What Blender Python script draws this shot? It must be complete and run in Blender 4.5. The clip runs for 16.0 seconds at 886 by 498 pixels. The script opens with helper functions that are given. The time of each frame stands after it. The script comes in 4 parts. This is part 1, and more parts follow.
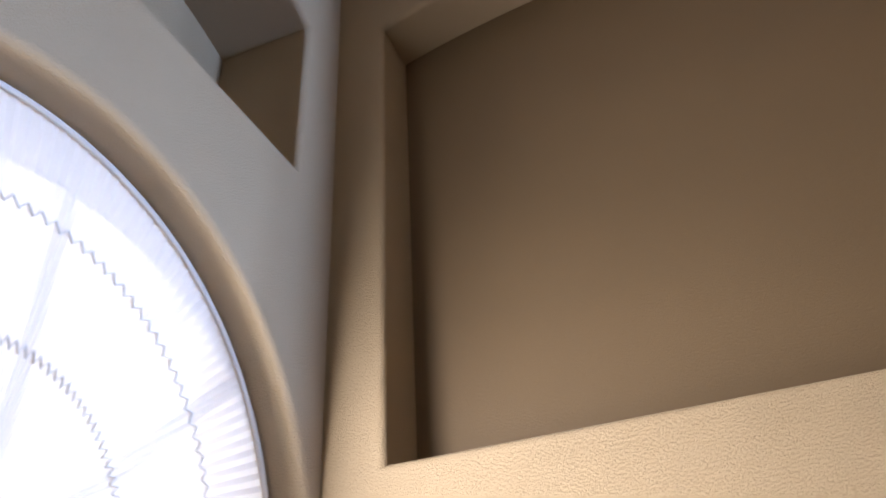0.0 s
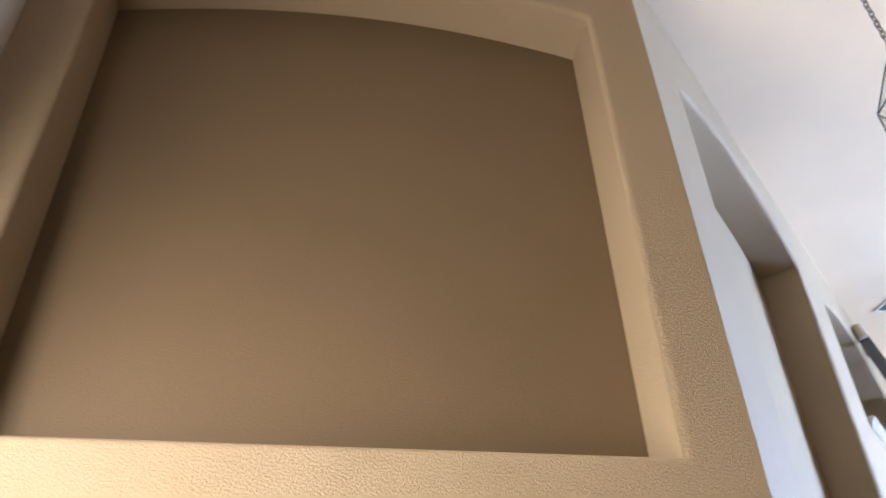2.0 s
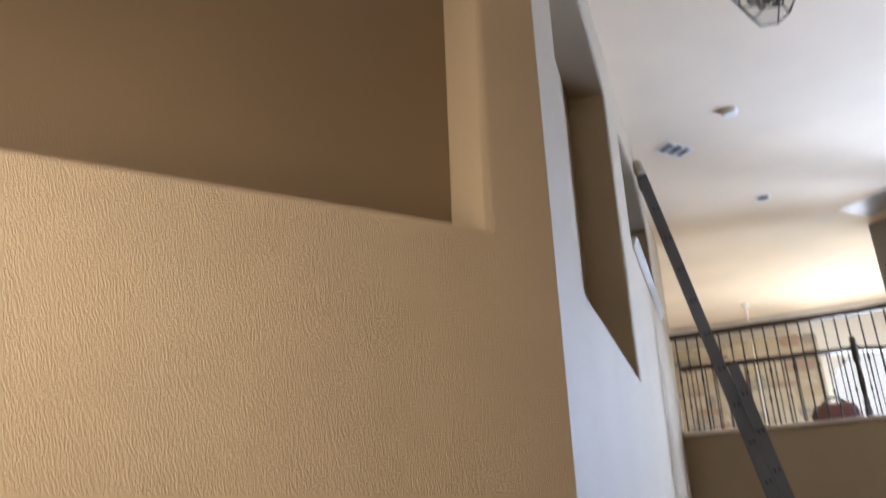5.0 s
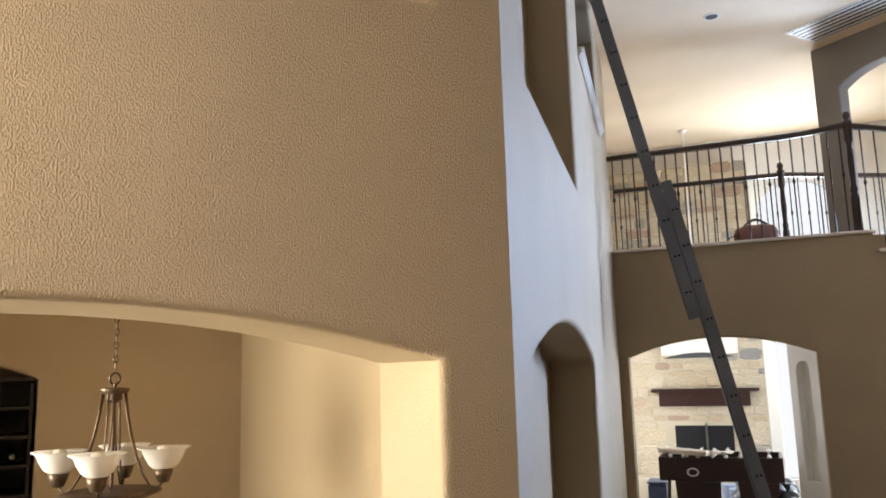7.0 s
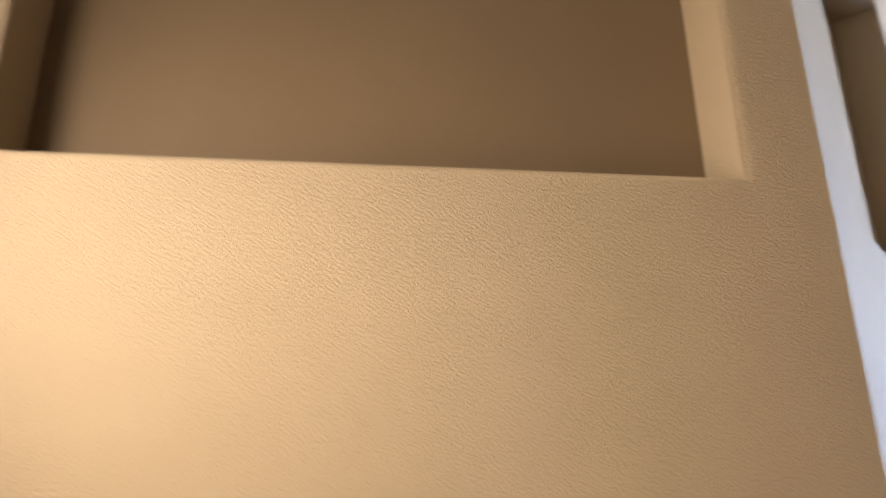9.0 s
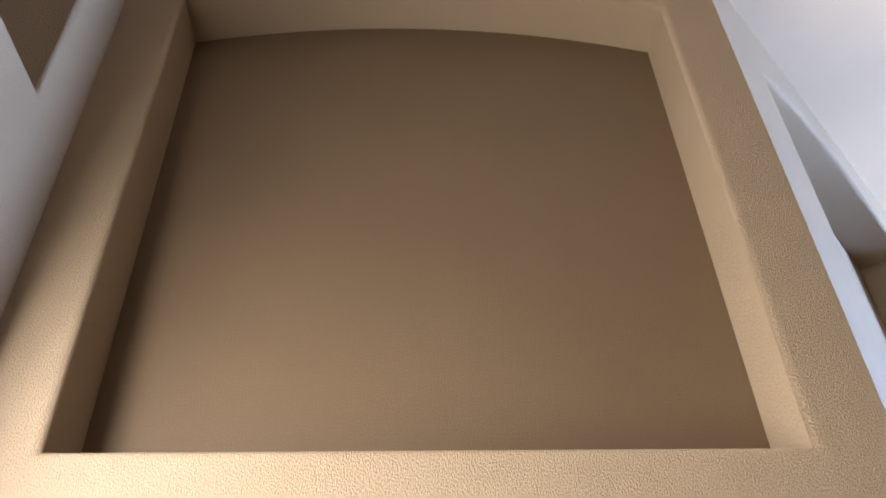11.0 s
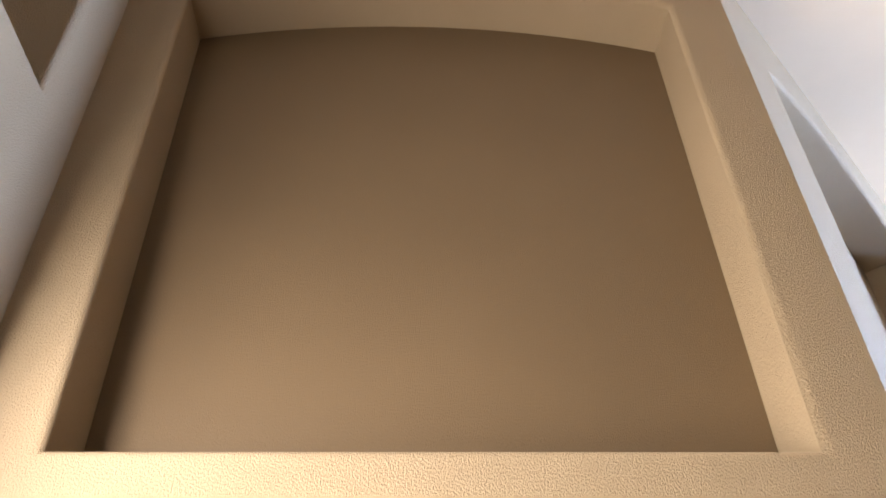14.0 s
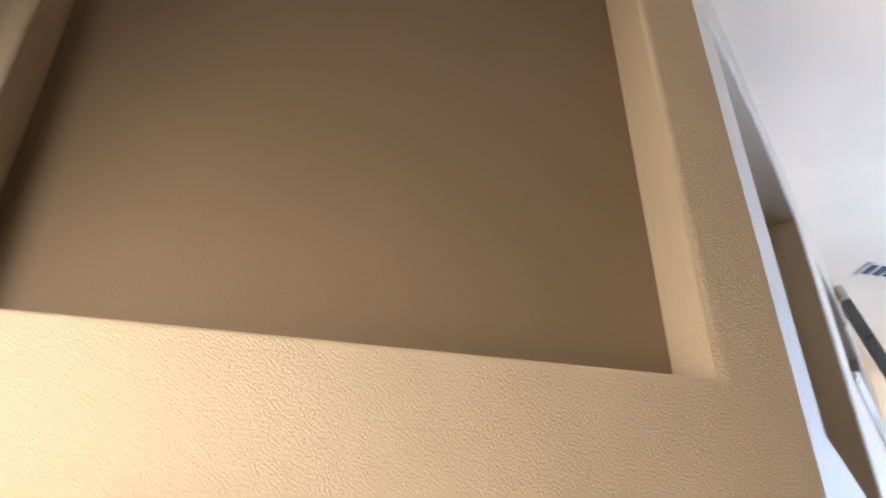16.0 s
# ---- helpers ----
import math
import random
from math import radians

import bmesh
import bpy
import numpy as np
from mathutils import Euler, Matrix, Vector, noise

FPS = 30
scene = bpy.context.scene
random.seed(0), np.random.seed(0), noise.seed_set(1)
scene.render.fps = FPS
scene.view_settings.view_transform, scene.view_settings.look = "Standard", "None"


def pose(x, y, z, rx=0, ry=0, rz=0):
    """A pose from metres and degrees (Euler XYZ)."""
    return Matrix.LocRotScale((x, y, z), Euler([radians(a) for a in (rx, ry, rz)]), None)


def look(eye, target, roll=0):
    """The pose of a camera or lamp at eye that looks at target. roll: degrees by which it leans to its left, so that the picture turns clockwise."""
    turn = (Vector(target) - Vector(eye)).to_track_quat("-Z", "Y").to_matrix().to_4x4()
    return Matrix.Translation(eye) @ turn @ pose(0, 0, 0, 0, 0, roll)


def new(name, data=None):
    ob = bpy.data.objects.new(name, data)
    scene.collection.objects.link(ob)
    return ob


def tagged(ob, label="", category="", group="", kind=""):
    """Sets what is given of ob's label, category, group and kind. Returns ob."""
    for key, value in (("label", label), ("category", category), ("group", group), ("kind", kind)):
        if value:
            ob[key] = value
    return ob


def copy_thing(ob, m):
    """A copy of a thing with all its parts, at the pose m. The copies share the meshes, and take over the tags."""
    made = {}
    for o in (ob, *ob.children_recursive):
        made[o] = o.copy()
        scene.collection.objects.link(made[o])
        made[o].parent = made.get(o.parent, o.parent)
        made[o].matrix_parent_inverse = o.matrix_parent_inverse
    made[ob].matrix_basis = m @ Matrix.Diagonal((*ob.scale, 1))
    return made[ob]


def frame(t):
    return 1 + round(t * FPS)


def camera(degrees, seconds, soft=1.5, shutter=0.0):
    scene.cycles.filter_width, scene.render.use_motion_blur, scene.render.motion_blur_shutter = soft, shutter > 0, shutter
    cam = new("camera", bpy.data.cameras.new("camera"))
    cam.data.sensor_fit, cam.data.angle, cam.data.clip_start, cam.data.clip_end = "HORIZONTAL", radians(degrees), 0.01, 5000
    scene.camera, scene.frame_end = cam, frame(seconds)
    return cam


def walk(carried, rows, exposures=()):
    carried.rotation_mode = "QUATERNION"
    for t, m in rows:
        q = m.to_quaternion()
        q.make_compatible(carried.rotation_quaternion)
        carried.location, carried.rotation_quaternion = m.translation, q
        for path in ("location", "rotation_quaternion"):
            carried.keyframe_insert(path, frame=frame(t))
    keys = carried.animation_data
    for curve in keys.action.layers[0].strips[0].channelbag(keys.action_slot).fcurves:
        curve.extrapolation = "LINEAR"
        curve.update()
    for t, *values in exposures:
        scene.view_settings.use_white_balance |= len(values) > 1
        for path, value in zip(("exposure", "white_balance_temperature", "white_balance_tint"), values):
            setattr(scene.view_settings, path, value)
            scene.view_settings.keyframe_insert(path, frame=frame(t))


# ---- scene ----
FOV = 59.74
cam = camera(FOV, 16.0, soft=1.8, shutter=0.5)
# seconds, x, y, z, rx, ry, rz
PATH = [
    (0.0, 0.027, -2.148, 2.241, 124.43, 2.71, 23.11),
    (0.5, 0.029, -2.128, 2.258, 124.55, 1.58, 16.76),
    (1.0, -0.018, -2.131, 2.232, 125.93, 0.85, 5.82),
    (1.5, -0.048, -2.111, 2.230, 126.38, 1.00, -3.23),
    (2.0, -0.035, -2.072, 2.226, 126.30, 1.59, -8.97),
    (2.5, -0.022, -2.048, 2.225, 125.68, 1.70, -12.91),
    (3.0, -0.017, -2.069, 2.220, 124.86, 1.82, -15.64),
    (3.5, -0.009, -2.063, 2.219, 123.97, 2.11, -16.99),
    (4.0, -0.018, -2.063, 2.214, 122.81, 2.25, -18.40),
    (4.5, -0.052, -2.030, 2.181, 119.89, 1.87, -21.89),
    (5.0, -0.080, -1.941, 2.095, 112.00, 1.85, -25.66),
    (5.2, -0.071, -1.898, 2.068, 108.54, 1.47, -26.83),
    (7.3, -0.007, -1.822, 1.999, 98.99, 1.67, -30.46),
    (7.5, 0.004, -1.819, 2.000, 99.74, 1.73, -29.95),
    (8.0, 0.023, -1.875, 2.014, 101.93, 2.08, -27.21),
    (8.2, 0.012, -1.889, 2.034, 103.28, 1.94, -25.05),
    (8.5, -0.015, -1.895, 2.081, 106.11, 1.46, -18.54),
    (9.0, -0.047, -1.905, 2.115, 110.18, 0.54, -6.11),
    (9.5, -0.056, -1.950, 2.133, 115.56, 0.42, -1.11),
    (10.0, -0.097, -1.982, 2.187, 121.16, 0.77, -1.66),
    (10.2, -0.102, -1.978, 2.187, 123.82, 0.92, -2.12),
    (12.5, -0.110, -1.949, 2.199, 130.34, 1.89, -2.98),
    (13.0, -0.110, -1.946, 2.199, 129.82, 1.71, -2.80),
    (13.5, -0.114, -1.945, 2.197, 129.29, 1.46, -2.73),
    (14.0, -0.126, -1.945, 2.203, 128.49, 1.27, -2.99),
    (14.5, -0.130, -1.941, 2.206, 127.37, 1.00, -3.66),
    (15.0, -0.139, -1.920, 2.199, 126.41, 0.74, -4.89),
    (15.5, -0.180, -1.900, 2.172, 124.96, 0.22, -7.35),
    (16.0, -0.201, -1.814, 2.172, 123.05, 0.23, -13.24),
]
EXPOSURES = [(0.0, 0.05, 5700, 13), (1.0, 0.15, 5450, 14), (2.0, 0.3, 6000, 13), (2.5, 0.1, 6400, 17), (3.5, -0.1, 6600, 18), (5.0, -0.4, 6400, 14), (7.5, -0.42, 6400, 12),
             (8.5, -0.42, 6850, 14), (9.0, -0.05, 6750, 15), (9.5, -0.2, 5550, 15), (10.2, 0.02, 5450, 15), (12.5, 0.53, 6150, 13), (14.5, 0.5, 6150, 14), (16.0, 0.28, 5900, 13)]
walk(cam, [(r[0], pose(*r[1:])) for r in PATH], EXPOSURES)

# ---- world, sun and window lights ----
world = bpy.data.worlds.new("daylight")
scene.world = world
world.use_nodes = True
wn, wl = world.node_tree.nodes, world.node_tree.links
sky = wn.new("ShaderNodeTexSky")
sky.sky_type = "NISHITA"
sky.sun_disc = False
sky.sun_elevation = radians(42)
sky.sun_rotation = radians(-80)
wl.new(sky.outputs[0], wn["Background"].inputs[0])
wn["Background"].inputs[1].default_value = 0.12


def sun_lamp(strength, toward):
    d = bpy.data.lights.new("sun", "SUN")
    d.energy, d.angle, d.color = strength, radians(0.6), (1.0, 0.93, 0.84)
    o = new("sun", d)
    o.rotation_euler = Vector(toward).to_track_quat("-Z", "Y").to_euler()
    return o


def window_light(name, at, facing, w, h, watts, color, spread=180):
    d = bpy.data.lights.new(name, "AREA")
    d.shape, d.size, d.size_y, d.energy, d.color = "RECTANGLE", w, h, watts, color
    d.spread = radians(spread)
    o = new(name, d)
    o.matrix_world = look(at, Vector(at) + Vector(facing))
    return o


sun_lamp(4.0, (0.62, 0.42, -0.66))
window_light("west_window_light", (-1.30, -1.12, 1.75), (1, 0, 0), 1.6, 1.6, 90, (1.0, 0.85, 0.65), 158)
window_light("fan_window_light", (-1.38, -1.0, 2.95), (1, 0, 0), 1.0, 0.6, 62, (1.0, 0.90, 0.78), 173)
window_light("fan_backlight", (-1.70, -1.1, 3.2), (1, 0, 0), 2.0, 1.1, 5.2, (1.0, 0.74, 0.50))
window_light("east_window_light", (10.1, 0.85, 3.3), (-1, 0.27, -0.10), 1.9, 2.5, 1450, (0.48, 0.65, 1.0), 130)
window_light("dining_window_light", (-2.25, 1.55, 1.6), (1, -0.6, 0.05), 1.7, 1.6, 240, (1.0, 0.94, 0.76), 120)

# ---- materials ----


def nodes_of(name):
    m = bpy.data.materials.new(name)
    m.use_nodes = True
    return m, m.node_tree.nodes, m.node_tree.links, m.node_tree.nodes["Principled BSDF"]


def paint(name, color, rough=0.6, grain=0.0, size=60.0, vary=0.06, spec=0.35, metal=0.0):
    """Paint, wood, stone or metal: large soft variation, fine grain and relief."""
    m, n, l, b = nodes_of(name)
    tc = n.new("ShaderNodeTexCoord")
    big = n.new("ShaderNodeTexNoise")
    big.inputs["Scale"].default_value, big.inputs["Detail"].default_value = 1.7, 4
    l.new(tc.outputs["Object"], big.inputs["Vector"])
    fine = n.new("ShaderNodeTexNoise")
    fine.inputs["Scale"].default_value, fine.inputs["Detail"].default_value = size, 3
    l.new(tc.outputs["Object"], fine.inputs["Vector"])
    add = n.new("ShaderNodeMath")
    add.operation = "MULTIPLY_ADD"
    l.new(fine.outputs["Fac"], add.inputs[0])
    add.inputs[1].default_value = 0.4
    l.new(big.outputs["Fac"], add.inputs[2])
    ramp = n.new("ShaderNodeMapRange")
    ramp.inputs["From Min"].default_value, ramp.inputs["From Max"].default_value = 0.4, 1.0
    ramp.inputs["To Min"].default_value, ramp.inputs["To Max"].default_value = 1 - vary, 1 + vary
    l.new(add.outputs[0], ramp.inputs["Value"])
    mul = n.new("ShaderNodeVectorMath")
    mul.operation = "SCALE"
    mul.inputs[0].default_value = color
    l.new(ramp.outputs[0], mul.inputs["Scale"])
    l.new(mul.outputs[0], b.inputs["Base Color"])
    b.inputs["Roughness"].default_value = rough
    b.inputs["Specular IOR Level"].default_value = spec
    b.inputs["Metallic"].default_value = metal
    if grain:
        bump = n.new("ShaderNodeBump")
        bump.inputs["Strength"].default_value, bump.inputs["Distance"].default_value = 1.0, grain
        l.new(fine.outputs["Fac"], bump.inputs["Height"])
        l.new(bump.outputs[0], b.inputs["Normal"])
    return m


def plaster(name, color, relief=0.0029, rough=0.55, vary=0.05):
    """Painted wall with a sprayed knock-down texture: flat-topped drips over orange peel."""
    m, n, l, b = nodes_of(name)
    tc = n.new("ShaderNodeTexCoord")
    mp = n.new("ShaderNodeMapping")
    mp.inputs["Scale"].default_value = (1, 1, 0.55)
    l.new(tc.outputs["Object"], mp.inputs["Vector"])
    blob = n.new("ShaderNodeTexNoise")
    blob.inputs["Scale"].default_value, blob.inputs["Detail"].default_value = 235, 3
    blob.inputs["Roughness"].default_value = 0.5
    blob.inputs["Distortion"].default_value = 0.05
    l.new(mp.outputs[0], blob.inputs["Vector"])
    cut = n.new("ShaderNodeMapRange")
    cut.interpolation_type = "SMOOTHSTEP"
    cut.inputs["From Min"].default_value, cut.inputs["From Max"].default_value = 0.34, 0.82
    l.new(blob.outputs["Fac"], cut.inputs["Value"])
    big = n.new("ShaderNodeTexNoise")
    big.inputs["Scale"].default_value, big.inputs["Detail"].default_value = 1.3, 3
    l.new(tc.outputs["Object"], big.inputs["Vector"])
    ramp = n.new("ShaderNodeMapRange")
    ramp.inputs["From Min"].default_value, ramp.inputs["From Max"].default_value = 0.3, 0.7
    ramp.inputs["To Min"].default_value, ramp.inputs["To Max"].default_value = 1 - vary, 1 + vary
    l.new(big.outputs["Fac"], ramp.inputs["Value"])
    mul = n.new("ShaderNodeVectorMath")
    mul.operation = "SCALE"
    mul.inputs[0].default_value = color
    l.new(ramp.outputs[0], mul.inputs["Scale"])
    l.new(mul.outputs[0], b.inputs["Base Color"])
    b.inputs["Roughness"].default_value, b.inputs["Specular IOR Level"].default_value = rough, 0.3
    bump = n.new("ShaderNodeBump")
    bump.inputs["Strength"].default_value, bump.inputs["Distance"].default_value = 1.0, relief
    l.new(cut.outputs[0], bump.inputs["Height"])
    l.new(bump.outputs[0], b.inputs["Normal"])
    return m


TAN = (0.41, 0.311, 0.192)
M_WALL = plaster("tan_wall_paint", TAN)
# brown that holds the niche's shade; on unseen walls it cuts bounced light
M_DARKENED = plaster("darkened_brown_paint", (0.168, 0.115, 0.062), 0.0006)
M_CEIL = plaster("ceiling_paint", (0.85, 0.68, 0.48), 0.0005, 0.7)
# grey made darker to include the shade on the upper hall wall
M_HALL = plaster("darkened_hall_grey", (0.30, 0.27, 0.24))
M_PALE = plaster("pale_grey_paint", (0.74, 0.71, 0.66), 0.0006, 0.6)
M_WHITE = paint("white_trim_paint", (0.80, 0.74, 0.65), 0.4)
M_WOODFLOOR = paint("oak_floor", (0.11, 0.067, 0.036), 0.35, 0.0004, 30, 0.15)
M_DARKWOOD = paint("dark_stained_wood", (0.035, 0.018, 0.012), 0.3, 0.0003, 40, 0.2, 0.5)
M_REDWOOD = paint("cherry_wood", (0.033, 0.013, 0.010), 0.3, 0.0003, 40, 0.2, 0.5)
M_IRON = paint("black_wrought_iron", (0.015, 0.014, 0.014), 0.45, 0.0003, 80, 0.2, 0.5)
M_BRONZE = paint("aged_bronze", (0.10, 0.065, 0.042), 0.45, 0.0004, 60, 0.25, 0.5, 0.6)
M_NICKEL = paint("dull_brass", (0.20, 0.19, 0.17), 0.4, 0.0002, 60, 0.15, 0.5, 0.9)
M_VENT = paint("grey_louvre_paint", (0.30, 0.28, 0.25), 0.6)
M_RACK = paint("espresso_wood", (0.014, 0.010, 0.008), 0.45, 0.0003, 40, 0.2, 0.35)
M_PEWTER = paint("dark_pewter", (0.085, 0.082, 0.078), 0.4, 0.0002, 60, 0.15, 0.5, 0.8)
# base colour darkened because the ladder stands against the light
M_ALU = paint("darkened_aluminium", (0.15, 0.155, 0.17), 0.5, 0.0003, 50, 0.2, 0.5, 0.5)
M_RUBBER = paint("worn_rubber", (0.55, 0.48, 0.36), 0.8, 0.0005, 60, 0.15)
M_BLACK = paint("black_metal", (0.012, 0.012, 0.013), 0.4, 0, 40, 0.2)
M_LEATHER = paint("brown_leather", (0.22, 0.10, 0.085), 0.45, 0.001, 50, 0.2)
M_LADDERGREY = paint("grey_vent_shadow", (0.06, 0.06, 0.06), 0.7)


def translucent(name, color, through_part=0.6):
    m, n, l, b = nodes_of(name)
    b.inputs["Base Color"].default_value = (*color, 1)
    b.inputs["Roughness"].default_value = 0.8
    t = n.new("ShaderNodeBsdfTranslucent")
    t.inputs[0].default_value = (*color, 1)
    mix = n.new("ShaderNodeMixShader")
    mix.inputs[0].default_value = through_part
    l.new(b.outputs[0], mix.inputs[1])
    l.new(t.outputs[0], mix.inputs[2])
    l.new(mix.outputs[0], n["Material Output"].inputs[0])
    return m


M_ALABASTER = translucent("alabaster_glass", (0.90, 0.88, 0.86), 0.5)
M_SHADE = translucent("white_pleated_fabric", (0.88, 0.83, 0.76), 0.36)
M_ZIGZAG = paint("grey_zigzag_shadow", (0.82, 0.80, 0.76), 0.8)
M_BULB = paint("frosted_bulb", (0.85, 0.84, 0.8), 0.3)

# ---- mesh tools ----


def part(name, bm, material, parent=None, label="", smooth=False):
    me = bpy.data.meshes.new(name)
    bmesh.ops.recalc_face_normals(bm, faces=bm.faces)
    bm.to_mesh(me)
    bm.free()
    if smooth:
        for p in me.polygons:
            p.use_smooth = True
    me.materials.append(material)
    ob = new(name, me)
    if parent:
        ob.parent = parent
    if label:
        ob["label"] = label
    return ob


def empty(name, at=(0, 0, 0), rz=0.0):
    e = new(name)
    e.location, e.rotation_euler = at, (0, 0, rz)
    e.empty_display_size = 0.1
    return e


def box(bm, lo, hi, bevel=0.0):
    v = bmesh.ops.create_cube(bm, size=1)["verts"]
    for q in v:
        q.co = [lo[i] + (q.co[i] + 0.5) * (hi[i] - lo[i]) for i in range(3)]
    if bevel:
        bmesh.ops.bevel(bm, geom=list({e for q in v for e in q.link_edges}), offset=bevel, segments=2, affect="EDGES")
    return bm


def tube(bm, pts, r, sides=8, closed=False):
    """A round bar along points; r may be a list."""
    pts = [Vector(p) for p in pts]
    rs = r if isinstance(r, (list, tuple)) else [r] * len(pts)
    rings, n = [], len(pts)
    ref = Vector((0.31, 0.17, 0.93)).normalized()
    for i, p in enumerate(pts):
        a = pts[(i - 1) % n] if closed or i else pts[0]
        b = pts[(i + 1) % n] if closed or i < n - 1 else pts[-1]
        d = (b - a).normalized()
        side = d.cross(ref)
        if side.length < 0.05:
            side = d.cross(Vector((1, 0, 0)))
        side.normalize()
        up = side.cross(d)
        rings.append([bm.verts.new(p + (side * math.cos(k * math.tau / sides) + up * math.sin(k * math.tau / sides)) * rs[i]) for k in range(sides)])
    for i in range(n if closed else n - 1):
        a, b = rings[i], rings[(i + 1) % n]
        for k in range(sides):
            bm.faces.new((a[k], a[(k + 1) % sides], b[(k + 1) % sides], b[k]))
    if not closed:
        bm.faces.new(rings[0])
        bm.faces.new(rings[-1])
    return bm


def lathe(bm, prof, at=(0, 0, 0), sides=20):
    """A turned shape from (radius, height) pairs."""
    rings = [[bm.verts.new((at[0] + r * math.cos(k * math.tau / sides), at[1] + r * math.sin(k * math.tau / sides), at[2] + z)) for k in range(sides)] for r, z in prof]
    for a, b in zip(rings, rings[1:]):
        for k in range(sides):
            bm.faces.new((a[k], a[(k + 1) % sides], b[(k + 1) % sides], b[k]))
    if prof[0][0] > 1e-4:
        bm.faces.new(rings[0])
    if prof[-1][0] > 1e-4:
        bm.faces.new(rings[-1])
    return bm


def arch(x0, x1, z0, spring, top, n=24):
    """Outline of an opening with a segmental arch, anticlockwise from the lower left."""
    pts = [(x0, z0), (x1, z0)]
    c, half, rise = (x0 + x1) / 2, (x1 - x0) / 2, top - spring
    if rise < 1e-4:
        return pts + [(x1, spring), (x0, spring)]
    R = (half * half + rise * rise) / (2 * rise)
    lim = math.asin(min(1, half / R))
    if rise > half:
        lim = math.pi - lim
    for i in range(n + 1):
        a = lim - 2 * lim * i / n
        pts.append((c + R * math.sin(a), top - R + R * math.cos(a)))
    return pts


def grown(loop, d):
    """The loop moved outward by d, with mitred corners (anticlockwise loops)."""
    out, n = [], len(loop)
    for i in range(n):
        p, q, s = Vector(loop[i - 1]), Vector(loop[i]), Vector(loop[(i + 1) % n])
        a, b = (q - p).normalized(), (s - q).normalized()
        na, nb = Vector((a.y, -a.x)), Vector((b.y, -b.x))
        m = na + nb
        m = m / max(m.length_squared / 2, 0.2)
        out.append((q.x + m.x * d, q.y + m.y * d))
    return out


def wall_panel(name, outline, holes, frame_m, thick, material, label, bull=0.026, kind="structure"):
    """A wall in its own (u, z) plane; +depth goes into the wall. holes: (loop, depth or None for right through).
    The edges of openings are rounded."""
    bm = bmesh.new()

    def ring(loop, d):
        return [bm.verts.new((x, d, z)) for x, z in loop]

    def edges_of(vs):
        return [bm.edges.get((vs[i - 1], vs[i])) or bm.edges.new((vs[i - 1], vs[i])) for i in range(len(vs))]

    def bridge(a, b, smooth):
        for i in range(len(a)):
            f = bm.faces.new((a[i - 1], a[i], b[i], b[i - 1]))
            f.smooth = smooth

    front, back = ring(outline, 0), ring(outline, thick)
    fe, be = edges_of(front), edges_of(back)
    bridge(front, back, False)
    for loop, depth in holes:
        steps = 5
        prev = None
        for k in range(steps + 1):
            a = math.pi / 2 * k / steps
            cur = ring(grown(loop, bull * (1 - math.sin(a))), bull * (1 - math.cos(a)))
            if k == 0:
                fe += edges_of(cur)
            else:
                bridge(prev, cur, True)
            prev = cur
        if depth is not None and depth > thick:
            mid = ring(loop, thick)
            bridge(prev, mid, False)
            be += edges_of(mid)
            prev = mid
        end = ring(loop, thick if depth is None else depth)
        bridge(prev, end, False)
        ee = edges_of(end)
        if depth is None:
            be += ee
        else:
            bmesh.ops.triangle_fill(bm, use_beauty=True, edges=ee)
    bmesh.ops.triangle_fill(bm, use_beauty=True, edges=fe)
    bmesh.ops.triangle_fill(bm, use_beauty=True, edges=be)
    ob = part(name, bm, material)
    ob.matrix_world = frame_m
    tagged(ob, label, "wall", kind=kind)
    return ob


def plan_frame(origin, u):
    """Local x along u, local y into the wall (to the left of u), z up."""
    u = Vector((u[0], u[1], 0)).normalized()
    n = Vector((-u.y, u.x, 0))
    m = Matrix.Identity(4)
    m.col[0][:3], m.col[1][:3], m.col[2][:3], m.col[3][:3] = u, n, (0, 0, 1), (*origin[:2], origin[2] if len(origin) > 2 else 0)
    return m


# ---- plan ----
XL, XR, CEIL = -1.279, 1.290, 5.624
A = radians(44.05)
U = Vector((math.cos(A), math.sin(A), 0))
NB = Vector((-math.sin(A), math.cos(A), 0))
RC = Vector((XR, 0, 0))
E = RC + U * 6.706
AB = radians(44.05 - 96.09)
V = Vector((math.cos(AB), math.sin(AB), 0))
NV = Vector((-V.y, V.x, 0))
F_MAIN = plan_frame((0, 0), (1, 0))
F_LONG = plan_frame(RC, U)
F_BAL = plan_frame(E, V)
F_WEST = plan_frame((XL, 0), (0, 1))
BALC = 3.27

wall_panel("wall_north", [(XL - 0.2, -0.1), (XR, -0.1), (XR, CEIL), (XL - 0.2, CEIL)],
           [(arch(-1.075, 1.055, -0.06, 2.030, 2.174), None), (arch(-1.05, 1.05, 3.069, 5.155, 5.298), 0.259)],
           F_MAIN, 0.394, M_WALL, "tan textured wall with an arched display niche over an arched opening")


def niche_panel(name, loop, frame_m, depth, material, label):
    """A thin added board that gives the back of a niche its own colour."""
    bm = bmesh.new()
    loop = grown(loop, -0.001)
    fr = [bm.verts.new((x, depth - 0.004, z)) for x, z in loop]
    bk = [bm.verts.new((x, depth - 0.001, z)) for x, z in loop]
    bm.faces.new(fr)
    bm.faces.new(bk)
    for i in range(len(loop)):
        bm.faces.new((fr[i - 1], fr[i], bk[i], bk[i - 1]))
    ob = part(name, bm, material)
    ob.matrix_world = frame_m
    tagged(ob, label, "wall", kind="structure")


